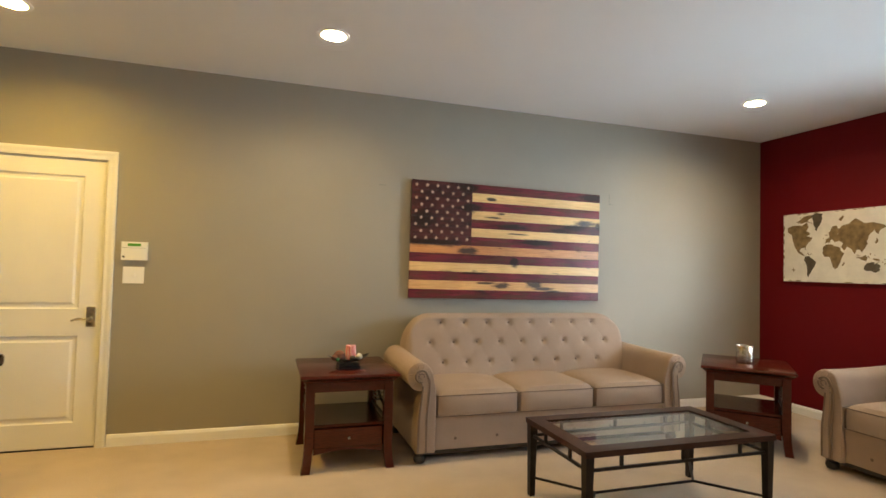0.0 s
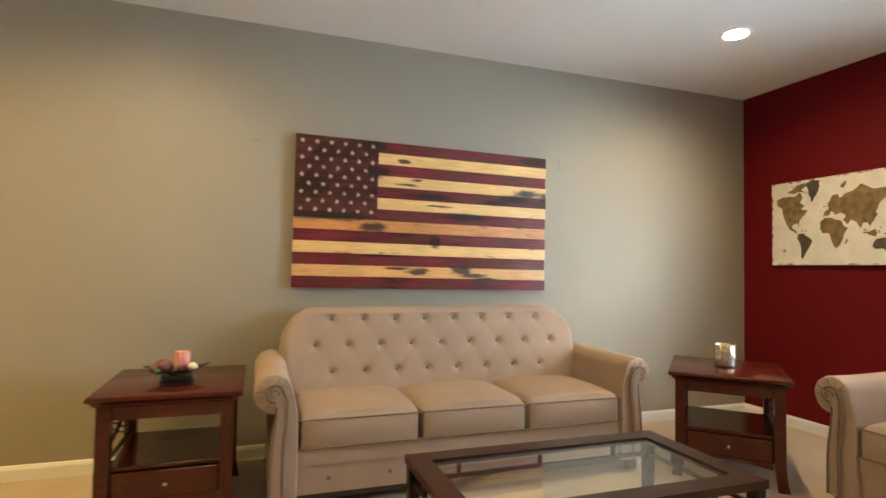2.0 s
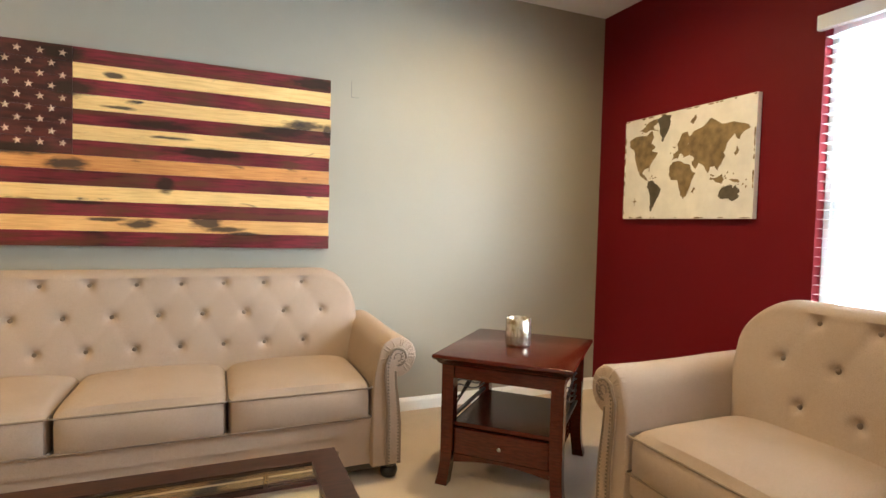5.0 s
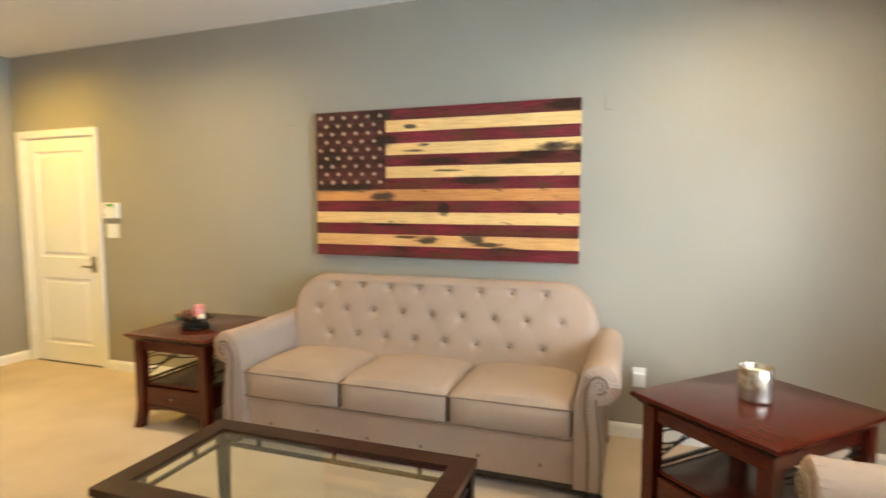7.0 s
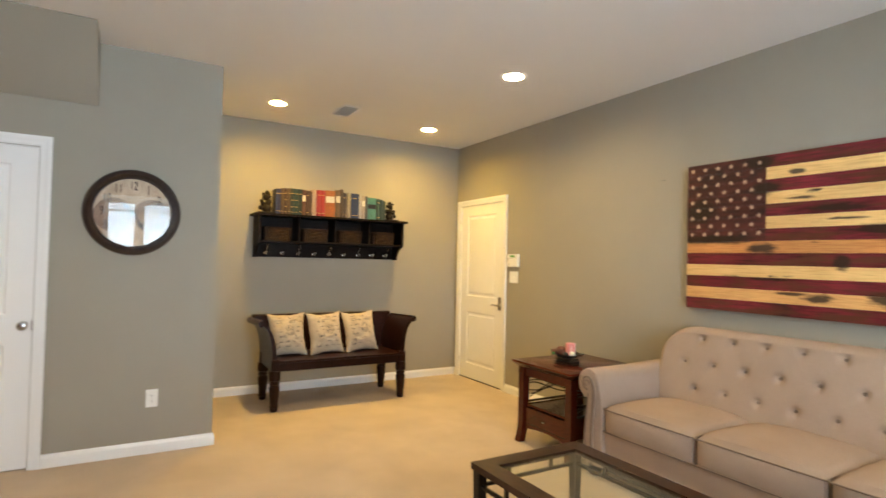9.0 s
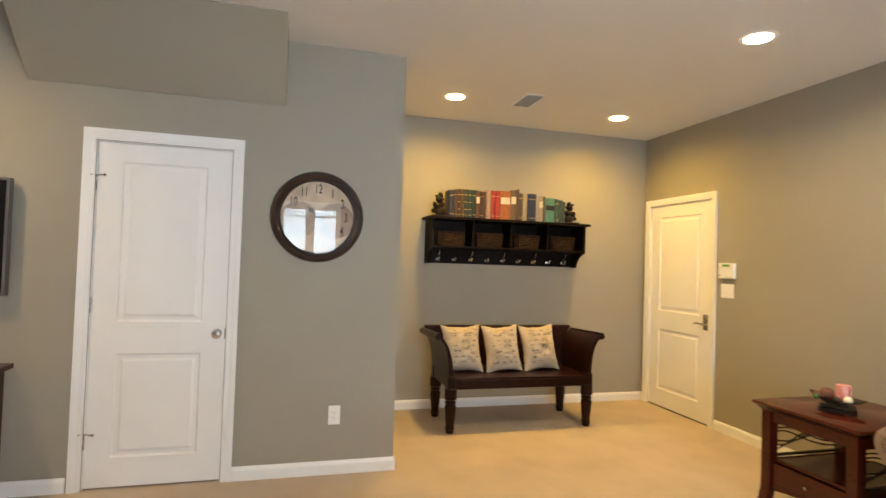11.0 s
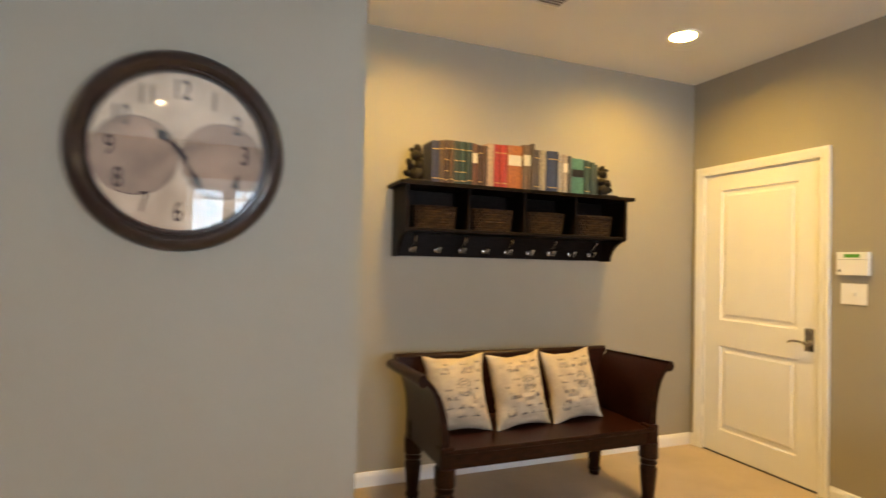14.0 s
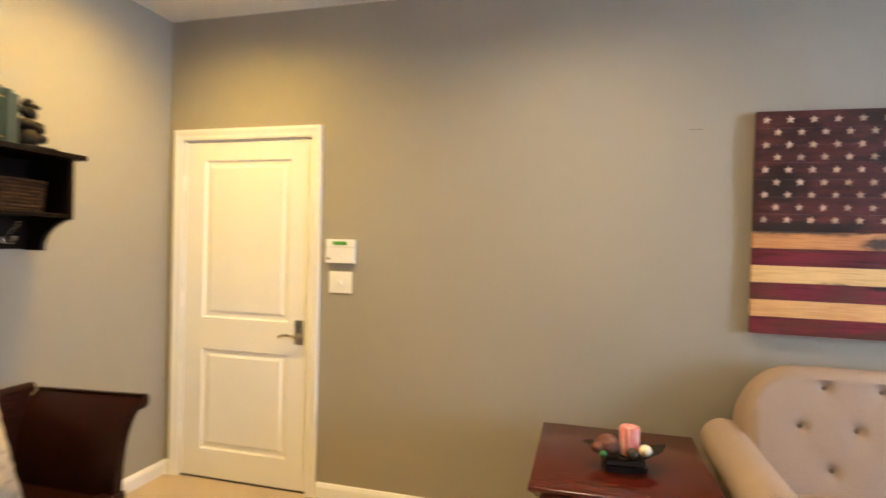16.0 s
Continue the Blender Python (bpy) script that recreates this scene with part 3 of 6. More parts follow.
for hz in (1.78, 1.07, 0.28):
    part("hinge", lathe(bmesh.new(), [(0.007, -0.045), (0.007, 0.045)], 12, Matrix.Translation((W2 + 0.001, -0.006, hz))), M_TRIM, d2, "", True)
part("threshold", boxed(0.0, W2, -0.12, -0.004, 0, 0.010, bev=0.002), M_FOOT, d2, "dark threshold strip")


# ---- windows ----
def window(name, y0, y1, z0, z1, twin, drop, watts, label):
    """Vinyl double-hung sashes in the red wall, with a slatted blind that hangs down to drop."""
    root = thing(name, label, "window", kind="structure")
    xg = XR + 0.085
    panes = [(y0, (y0 + y1) / 2), ((y0 + y1) / 2, y1)] if twin else [(y0, y1)]
    zm = 1.36
    for a, b in panes:
        fr = bmesh.new()
        t = 0.035
        for c in ((a, b, z0, z0 + t), (a, b, z1 - t, z1)):
            box(fr, xg - 0.03, xg + 0.04, c[0], c[1], c[2], c[3], bev=0.003, seg=1)
        for c in ((a, a + t, z0 + t, z1 - t), (b - t, b, z0 + t, z1 - t)):
            box(fr, xg - 0.03, xg + 0.04, c[0], c[1], c[2], c[3], bev=0.003, seg=1)
        part("window_frame", fr, M_VINYL, root)
        for lo, hi, dx in ((z0 + t, zm + 0.02, -0.012), (zm - 0.02, z1 - t, 0.014)):
            sa = bmesh.new()
            s, A, B = 0.038, a + t, b - t
            x = xg + dx
            box(sa, x - 0.012, x + 0.012, A, B, lo, lo + s, bev=0.003, seg=1)
            box(sa, x - 0.012, x + 0.012, A, B, hi - s, hi, bev=0.003, seg=1)
            box(sa, x - 0.012, x + 0.012, A, A + s, lo + s, hi - s, bev=0.003, seg=1)
            box(sa, x - 0.012, x + 0.012, B - s, B, lo + s, hi - s, bev=0.003, seg=1)
            so = part("sash", sa, M_VINYL, root)
            pa = part("pane", boxed(x - 0.003, x + 0.003, A + s, B - s, lo + s, hi - s), M_PANE, so)
            pa.visible_shadow = False
    part("window_sill", boxed(XR - 0.03, XR + 0.052, y0 - 0.03, y1 + 0.03, z0 - 0.022, z0, bev=0.005), M_VINYL, root)
    blind = thing("window_blind", "white horizontal slat blind, " + ("lowered with open slats" if drop < z1 - 0.4 else "raised to the top"), "blind", "blinds at the windows")
    bx = XR + 0.022
    part("valance", boxed(XR - 0.03, XR + 0.004, y0 - 0.025, y1 + 0.025, z1 - 0.025, z1 + 0.045, bev=0.004), M_SLAT, blind, "white valance")
    sl = bmesh.new()
    tl = radians(-4)
    w, tk = 0.025, 0.0012
    p = [(-w * math.cos(tl), -w * math.sin(tl)), (0, 0.002), (w * math.cos(tl), w * math.sin(tl)), (w * math.cos(tl), w * math.sin(tl) + tk), (0, 0.002 + tk), (-w * math.cos(tl), -w * math.sin(tl) + tk)]
    A = [sl.verts.new((u, y0 + 0.008, v)) for u, v in p]
    B = [sl.verts.new((u, y1 - 0.008, v)) for u, v in p]
    for k in range(6):
        sl.faces.new((A[k], A[(k + 1) % 6], B[(k + 1) % 6], B[k]))
    sl.faces.new(A)
    sl.faces.new(B)
    first, z = None, z1 - 0.06
    step = 0.045 if drop < z1 - 0.4 else 0.03
    while z > drop:
        if first is None:
            first = part("slat", sl, M_SLAT, blind)
            first.matrix_basis = Matrix.Translation((bx, 0, z))
        else:
            share("slat", first, blind, Matrix.Translation((bx, 0, z)))
        z -= step
    part("bottom_rail", boxed(bx - 0.024, bx + 0.024, y0 + 0.008, y1 - 0.008, drop - 0.018, drop, bev=0.004), M_SLAT, blind)
    for f in (0.18, 0.82):
        cy = y0 + f * (y1 - y0)
        cd = bmesh.new()
        tube(cd, [(bx - 0.027, cy, z1 - 0.03), (bx - 0.027, cy, drop - 0.01)], 0.0012, 5)
        part("ladder_cord", cd, M_SLAT, blind)
    ld = bpy.data.lights.new(name + "_sky", "AREA")
    ld.shape, ld.size, ld.size_y = "RECTANGLE", y1 - y0 - 0.02, z1 - z0 - 0.02
    ld.energy, ld.color = watts, WINDOW_TINT
    lo = new(name + "_sky", ld)
    c = Vector((XR + 0.157, (y0 + y1) / 2, (z0 + z1) / 2))
    lo.matrix_world = look(c, c + Vector((-1, 0, 0)))


window("window_1", *WINDOWS[0], False, 0.66, WINDOW_WATTS[0], "white double-hung window in the red wall")
window("window_2", *WINDOWS[1], True, 2.08, WINDOW_WATTS[1], "white twin double-hung window in the red wall")


# ---- downlights and vent ----
M_LENS = glowing("lamp_lens", CAN_TINT, CAN_GLOW)
can = thing("recessed_light", "round white recessed ceiling downlight, lit warm", "ceiling light", "ceiling downlights", Matrix.Translation((*CANS[0], CEIL)))
part("trim_ring", lathe(bmesh.new(), [(0.078, 0.0), (0.076, -0.004), (0.092, -0.006), (0.101, -0.003), (0.102, 0.0)], 32, cap=False), M_TRIM, can, "white trim ring", True)
part("baffle", lathe(bmesh.new(), [(0.077, -0.003), (0.0735, 0.032), (0.070, 0.09)], 32, cap=False), M_TRIM, can, "", True)
part("lens", lathe(bmesh.new(), [(0.072, 0.032), (0.053, 0.021), (0.01, 0.016)], 32), M_LENS, can, "glowing warm lens", True)
M_LENS_WARM = glowing("lamp_lens_warm", CAN_TINT_WARM, CAN_GLOW * 1.08)
for k, c in enumerate(CANS[1:], 1):
    more = copy_thing(can, Matrix.Translation((*c, CEIL)))
    if k in (2, 3):
        for ch in more.children:
            if ch.name.startswith("lens"):
                ch.data = ch.data.copy()
                ch.data.materials[0] = M_LENS_WARM

vent = thing("ceiling_vent", "small white slatted ceiling air vent", "vent", m=Matrix.Translation((-0.16, 2.69, CEIL)))
vb = bmesh.new()
for c in ((-0.18, 0.18, -0.09, -0.07), (-0.18, 0.18, 0.07, 0.09), (-0.18, -0.16, -0.07, 0.07), (0.16, 0.18, -0.07, 0.07)):
    box(vb, *c, -0.006, 0.0, bev=0.002, seg=1)
part("vent_frame", vb, M_TRIM, vent)
# grey sheet behind the slats, its colour standing in for the duct's shade
part("vent_backing", boxed(-0.16, 0.16, -0.07, 0.07, -0.0015, -0.0005), M_VENT_SHADE, vent)
sl0 = None
for i in range(13):
    x = -0.15 + 0.025 * i
    if sl0 is None:
        sb = bmesh.new()
        prism(sb, [(-0.010, -0.002), (-0.009, -0.001), (0.010, -0.009), (0.009, -0.010)], -0.07, 0.07, "y")
        sl0 = part("vent_slat", sb, M_TRIM, vent)
        sl0.matrix_basis = Matrix.Translation((x, 0, 0))
    else:
        share("vent_slat", sl0, vent, Matrix.Translation((x, 0, 0)))


# ---- sofas ----
def sofa(name, W, seats, row, label, m):
    """A tufted roll-arm sofa. Local: x along its length with the middle at 0, the arm fronts at y=0, the back towards +y. W: between the arm scrolls."""
    root = thing(name, label, "sofa", "beige tufted sofas", m)
    inner = W / 2 - 0.098
    # upholstered base
    b = boxed(-W / 2 + 0.02, W / 2 - 0.02, 0.05, 0.80, 0.078, 0.235)
    soften(b, 0.012)
    part("base", b, M_LINEN, root, "", True)
    b = boxed(-inner - 0.01, inner + 0.01, 0.035, 0.70, 0.225, 0.311)
    soften(b, 0.022, 3)
    part("seat_rail", b, M_LINEN, root, "", True)
    bw = part("button", lathe(bmesh.new(), [(0.001, -0.003), (0.009, 0.0), (0.011, 0.003), (0.009, 0.006), (0.004, 0.008)], 12), M_PIPING, root, "covered button", True)
    first_used = False

    def button(x, y, z, tilt):
        nonlocal first_used
        mm = Matrix.Translation((x, y, z)) @ Matrix.Rotation(radians(90 - tilt), 4, "X")
        if not first_used:
            bw.matrix_basis = mm
            first_used = True
        else:
            share("button", bw, root, mm)
    nb = seats * 2
    for i in range(nb):
        button(-inner + (i + 0.5) * 2 * inner / nb, 0.053, 0.150, 0)
    # seat cushions
    cwid = 2 * inner / seats
    for k in range(seats):
        cx = -inner + (k + 0.5) * cwid
        cu = bmesh.new()
        nx, ny = 22, 20
        hw, y0, y1 = cwid / 2 - 0.0012, 0.016, 0.60

        def rim(t):
            return (1 - abs(t) ** 5)
        top, bot = {}, {}
        for i in range(nx + 1):
            for j in range(ny + 1):
                u, v = -1 + 2 * i / nx, -1 + 2 * j / ny
                su, sv = math.copysign(abs(u) ** 0.75, u), math.copysign(abs(v) ** 0.75, v)
                k2 = 1 - 0.05 * (abs(su * sv) ** 5)
                x, y = cx + hw * su * k2, (y0 + y1) / 2 + (y1 - y0) / 2 * sv * k2
                crown = max(0, 1 - u * u) ** 0.42 * max(0, 1 - v * v) ** 0.3
                wob = 0.004 * noise.noise((x * 5, y * 5, k + 1.7))
                top[i, j] = cu.verts.new((x, y, 0.450 + 0.056 * crown + wob))
                bot[i, j] = cu.verts.new((x, y, 0.308))
        for i in range(nx):
            for j in range(ny):
                cu.faces.new((top[i, j], top[i + 1, j], top[i + 1, j + 1], top[i, j + 1]))
                cu.faces.new((bot[i, j], bot[i, j + 1], bot[i + 1, j + 1], bot[i + 1, j]))
        edge = [(i, 0) for i in range(nx)] + [(nx, j) for j in range(ny)] + [(i, ny) for i in range(nx, 0, -1)] + [(0, j) for j in range(ny, 0, -1)]
        cc = Vector((cx, (y0 + y1) / 2, 0))
        ne = len(edge)
        rows = [[bot[e] for e in edge]]
        for zm, bulge in ((0.320, 0.008), (0.345, 0.015), (0.380, 0.019), (0.416, 0.015), (0.442, 0.007)):
            rows.append([cu.verts.new((bot[e].co.x, bot[e].co.y - (bulge * (1 - abs((bot[e].co.x - cx) / hw) ** 6) if e[1] == 0 else 0), zm)) for e in edge])
        rows.append([top[e] for e in edge])
        for r0, r1 in zip(rows, rows[1:]):
            for i in range(ne):
                cu.faces.new((r0[i], r0[(i + 1) % ne], r1[(i + 1) % ne], r1[i]))
        co = part("seat_cushion", cu, M_LINEN, root, "", True)
        for zz, off in ((0.453, 0.004), (0.313, 0.003)):
            pp = bmesh.new()
            k3 = 0.985
            pts = [(cx - hw - 0.001, y1 - 0.1, zz)] + [(cx - hw - 0.001, y0 + 0.03, zz)] + bezier((cx - hw, y0 + 0.02, zz), (cx - hw, y0 - off, zz), (cx - hw + 0.005, y0 - off, zz), (cx - hw + 0.03, y0 - off, zz), 6)
            pts += [(cx + hw - 0.03, y0 - off, zz)] + bezier((cx + hw - 0.03, y0 - off, zz), (cx + hw - 0.005, y0 - off, zz), (cx + hw, y0 - off, zz), (cx + hw, y0 + 0.02, zz), 6) + [(cx + hw + 0.001, y1 - 0.1, zz)]
            tube(pp, pts, 0.0042, 6)
            part("piping", pp, M_PIPING, co, "", True)
    # arms
    scr = [(0.022 + 0.092 * math.cos(radians(a)), 0.592 + 0.092 * math.sin(radians(a))) for a in range(172, -100, -12)]
    outer = bezier((0.006, 0.50), (0.018, 0.44), (0.040, 0.35), (0.037, 0.20), 8) + [(0.037, 0.075)]
    arm_poly = [(-0.098, 0.075), (-0.098, 0.42)] + bezier((-0.098, 0.42), (-0.098, 0.49), (-0.088, 0.54), (-0.072, 0.59), 5)[1:-1] + scr + outer
    for s in (-1, 1):
        am = bmesh.new()
        rings = []
        for t, sc in ((0.012, 0.93), (0.018, 0.985), (0.035, 1.0), (0.2, 0.985), (0.4, 0.98), (0.62, 1.0), (0.78, 1.0)):
            rr = []
            for u, z in arm_poly:
                uu, zz = (u - 0.0) * sc, 0.35 + (z - 0.35) * (0.5 + 0.5 * sc) if z > 0.35 else z
                rr.append(am.verts.new((s * (W / 2 + uu), t, zz + 0.015 * max(0, t - 0.15) * (1 if z > 0.55 else 0))))
            rings.append(rr)
        n = len(arm_poly)
        for a, c in zip(rings, rings[1:]):
            for i in range(n):
                am.faces.new((a[i], a[(i + 1) % n], c[(i + 1) % n], c[i]))
        am.faces.new(rings[0])
        am.faces.new(rings[-1])
        ao = part("arm", am, M_LINEN, root, "", True)
        # the slim ribbon panel on the arm's front, curling into a small scroll, with nailheads along both its edges
        cl = [(0.002, 0.085), (0.002, 0.16)] + bezier((0.002, 0.22), (0.006, 0.36), (-0.022, 0.44), (-0.018, 0.56), 10)
        line = [(u - 0.030 + 0.006 * min(1, max(0, (z - 0.2) / 0.3)), z) for u, z in cl]
        line += [(0.016 + 0.040 * math.cos(radians(a)), 0.594 + 0.040 * math.sin(radians(a))) for a in range(165, -100, -15)]
        right = [(u + 0.030 - 0.006 * min(1, max(0, (z - 0.2) / 0.3)), z) for u, z in cl[::-1] if z < 0.55]
        fp = bmesh.new()
        prism(fp, [(s * (W / 2 + u), z) for u, z in line + right], -0.008, 0.014, "y")
        soften(fp, 0.005, 2, 50)
        part("scroll_panel", fp, M_LINEN, ao, "", True)
        pipe = bmesh.new()
        tube(pipe, [(s * (W / 2 + u), -0.004, z) for u, z in line], 0.0068, 8)
        tube(pipe, [(s * (W / 2 + u), -0.004, z) for u, z in right], 0.0068, 8)
        tube(pipe, [(s * (W / 2 + 0.016 + 0.018 * math.cos(radians(a))), -0.0085, 0.594 + 0.018 * math.sin(radians(a))) for a in range(-90, 230, 20)], 0.0035, 6)
        part("scroll_piping", pipe, M_PIPING, ao, "", True)
        nails = bmesh.new()
        for path in (line, right):
            rest = 0.0
            for p, q in zip(path, path[1:]):
                d = math.dist(p, q)
                while rest < d:
                    f = rest / d
                    u, z = p[0] + f * (q[0] - p[0]), p[1] + f * (q[1] - p[1])
                    lathe(nails, [(0.0049, 0), (0.0040, 0.0023), (0.0014, 0.0037)], 6, Matrix.Translation((s * (W / 2 + u * 0.72), -0.0085, z)) @ Matrix.Rotation(radians(90), 4, "X"))
                    rest += 0.0155
                rest -= d
        tagged(part("nailhead_trim", nails, M_NAIL, ao, "small dull brass nailheads", True), kind="stuff")
        pl = bmesh.new()
        for i in range(12):
            a = radians(205 - i * 24 + 7 * math.sin(i * 2.3))
            ca, sa = math.cos(a), math.sin(a)
            tube(pl, [(s * (W / 2 + 0.022 + q * ca), y, 0.592 + q * sa) for q, y in ((0.052, 0.013), (0.068, 0.014), (0.080, 0.015), (0.0885, 0.024), (0.089, 0.038), (0.086, 0.07))], 0.0052, 6)
        part("pleats", pl, M_LINEN, ao, "", True)
    # tufted back
    hw = W / 2 - 0.02
    rows3 = [(row, 0.880), (row + 1, 0.728), (row, 0.572)]
    sp = 0.2025
    btn = [((i - (c - 1) / 2) * sp, z) for c, z in rows3 for i in range(c)]
    segs = []
    for (x1, z1) in btn:
        for (x2, z2) in btn:
            if z1 > z2 and abs(z1 - z2) < 0.17 and abs(x1 - x2) < sp * 0.6:
                segs.append((x1, z1, x2, z2))
    for x1, z1 in btn:
        if z1 < 0.58:
            segs.append((x1, z1, x1, 0.42))

    def front(z):
        t = (z - 0.42) / 0.5
        return 0.545 + 0.10 * t + 0.035 * t * t

    def topz(x):
        e = max(0.0, (abs(x) - (hw - 0.24)) / 0.24)
        return 0.955 - 0.30 * (1 - max(0.0, 1 - min(1, e) ** 2.2) ** (1 / 2.2))
    bk = bmesh.new()
    nx = int(2 * hw / 0.0125)
    prof = [(0.40 + 0.0125 * i, None) for i in range(43)]
    cols = []
    for i in range(nx + 1):
        x = -hw + 2 * hw * i / nx
        tz = topz(x)
        cvs = []
        zt = tz - 0.05
        for k in range(43):
            z = 0.40 + (zt - 0.40) * k / 42
            y = front(z)
            puff = 0.0
            for bx, bz in btn:
                dx, dz = x - bx, z - bz
                r2 = dx * dx + dz * dz
                if r2 < 0.02:
                    puff += 0.023 * math.exp(-r2 / 0.00042) + 0.007 * math.exp(-r2 / 0.004)
            for sx1, sz1, sx2, sz2 in segs:
                if min(sx1, sx2) - 0.03 < x < max(sx1, sx2) + 0.03 and min(sz1, sz2) - 0.02 < z < max(sz1, sz2) + 0.02:
                    vx, vz = sx2 - sx1, sz2 - sz1
                    L = vx * vx + vz * vz
                    t = max(0, min(1, ((x - sx1) * vx + (z - sz1) * vz) / L))
                    d2 = (x - sx1 - t * vx) ** 2 + (z - sz1 - t * vz) ** 2
                    puff += 0.0018 * math.exp(-d2 / 0.0002)
            edge = 0.06 * max(0, (abs(x) - hw + 0.06) / 0.06) ** 2
            cvs.append(bk.verts.new((x, y + puff + edge, z)))
        yt = front(zt) + 0.06 * max(0, (abs(x) - hw + 0.06) / 0.06) ** 2
        yb = 0.83
        for a in range(15, 181, 15):
            ca, sa = math.cos(radians(a)), math.sin(radians(a))
            cvs.append(bk.verts.new((x, (yt + yb) / 2 - (yb - yt) / 2 * ca, zt + 0.05 * sa)))
        cvs.append(bk.verts.new((x, yb, 0.1)))
        cols.append(cvs)
    for a, c in zip(cols, cols[1:]):
        for k in range(len(a) - 1):
            bk.faces.new((a[k], a[k + 1], c[k + 1], c[k]))
    bk.faces.new(cols[0])
    bk.faces.new(cols[-1])
    part("backrest", bk, M_LINEN, root, "deep-buttoned backrest", True)
    for bx, bz in btn:
        button(bx, front(bz) + 0.031, bz, 12)
    # feet, and a black slab for the dark line under the base
    for sx in (-1, 1):
        for y in (0.07, 0.76):
            part("foot", lathe(bmesh.new(), [(0.024, 0), (0.036, 0.007), (0.043, 0.028), (0.040, 0.046), (0.030, 0.056), (0.038, 0.063), (0.038, 0.082)], 18,
                 Matrix.Translation((sx * (W / 2 + 0.0), y - 0.012, 0))), M_FOOT, root, "black turned bun foot", True)
    part("underframe", boxed(-W / 2 + 0.05, W / 2 - 0.05, 0.06, 0.78, 0.048, 0.079), M_FOOT, root)
    return root


sofa("sofa", 2.082, 3, 8, "three-seat beige linen sofa with buttoned back and rolled arms", Matrix.Translation((3.170, 3.562, 0)))
sofa("loveseat", 1.50, 2, 5, "two-seat beige linen loveseat with buttoned back and rolled arms",
     Matrix.Translation((4.84, 2.82 - 0.75, 0)) @ Matrix.Rotation(radians(-90), 4, "Z"))


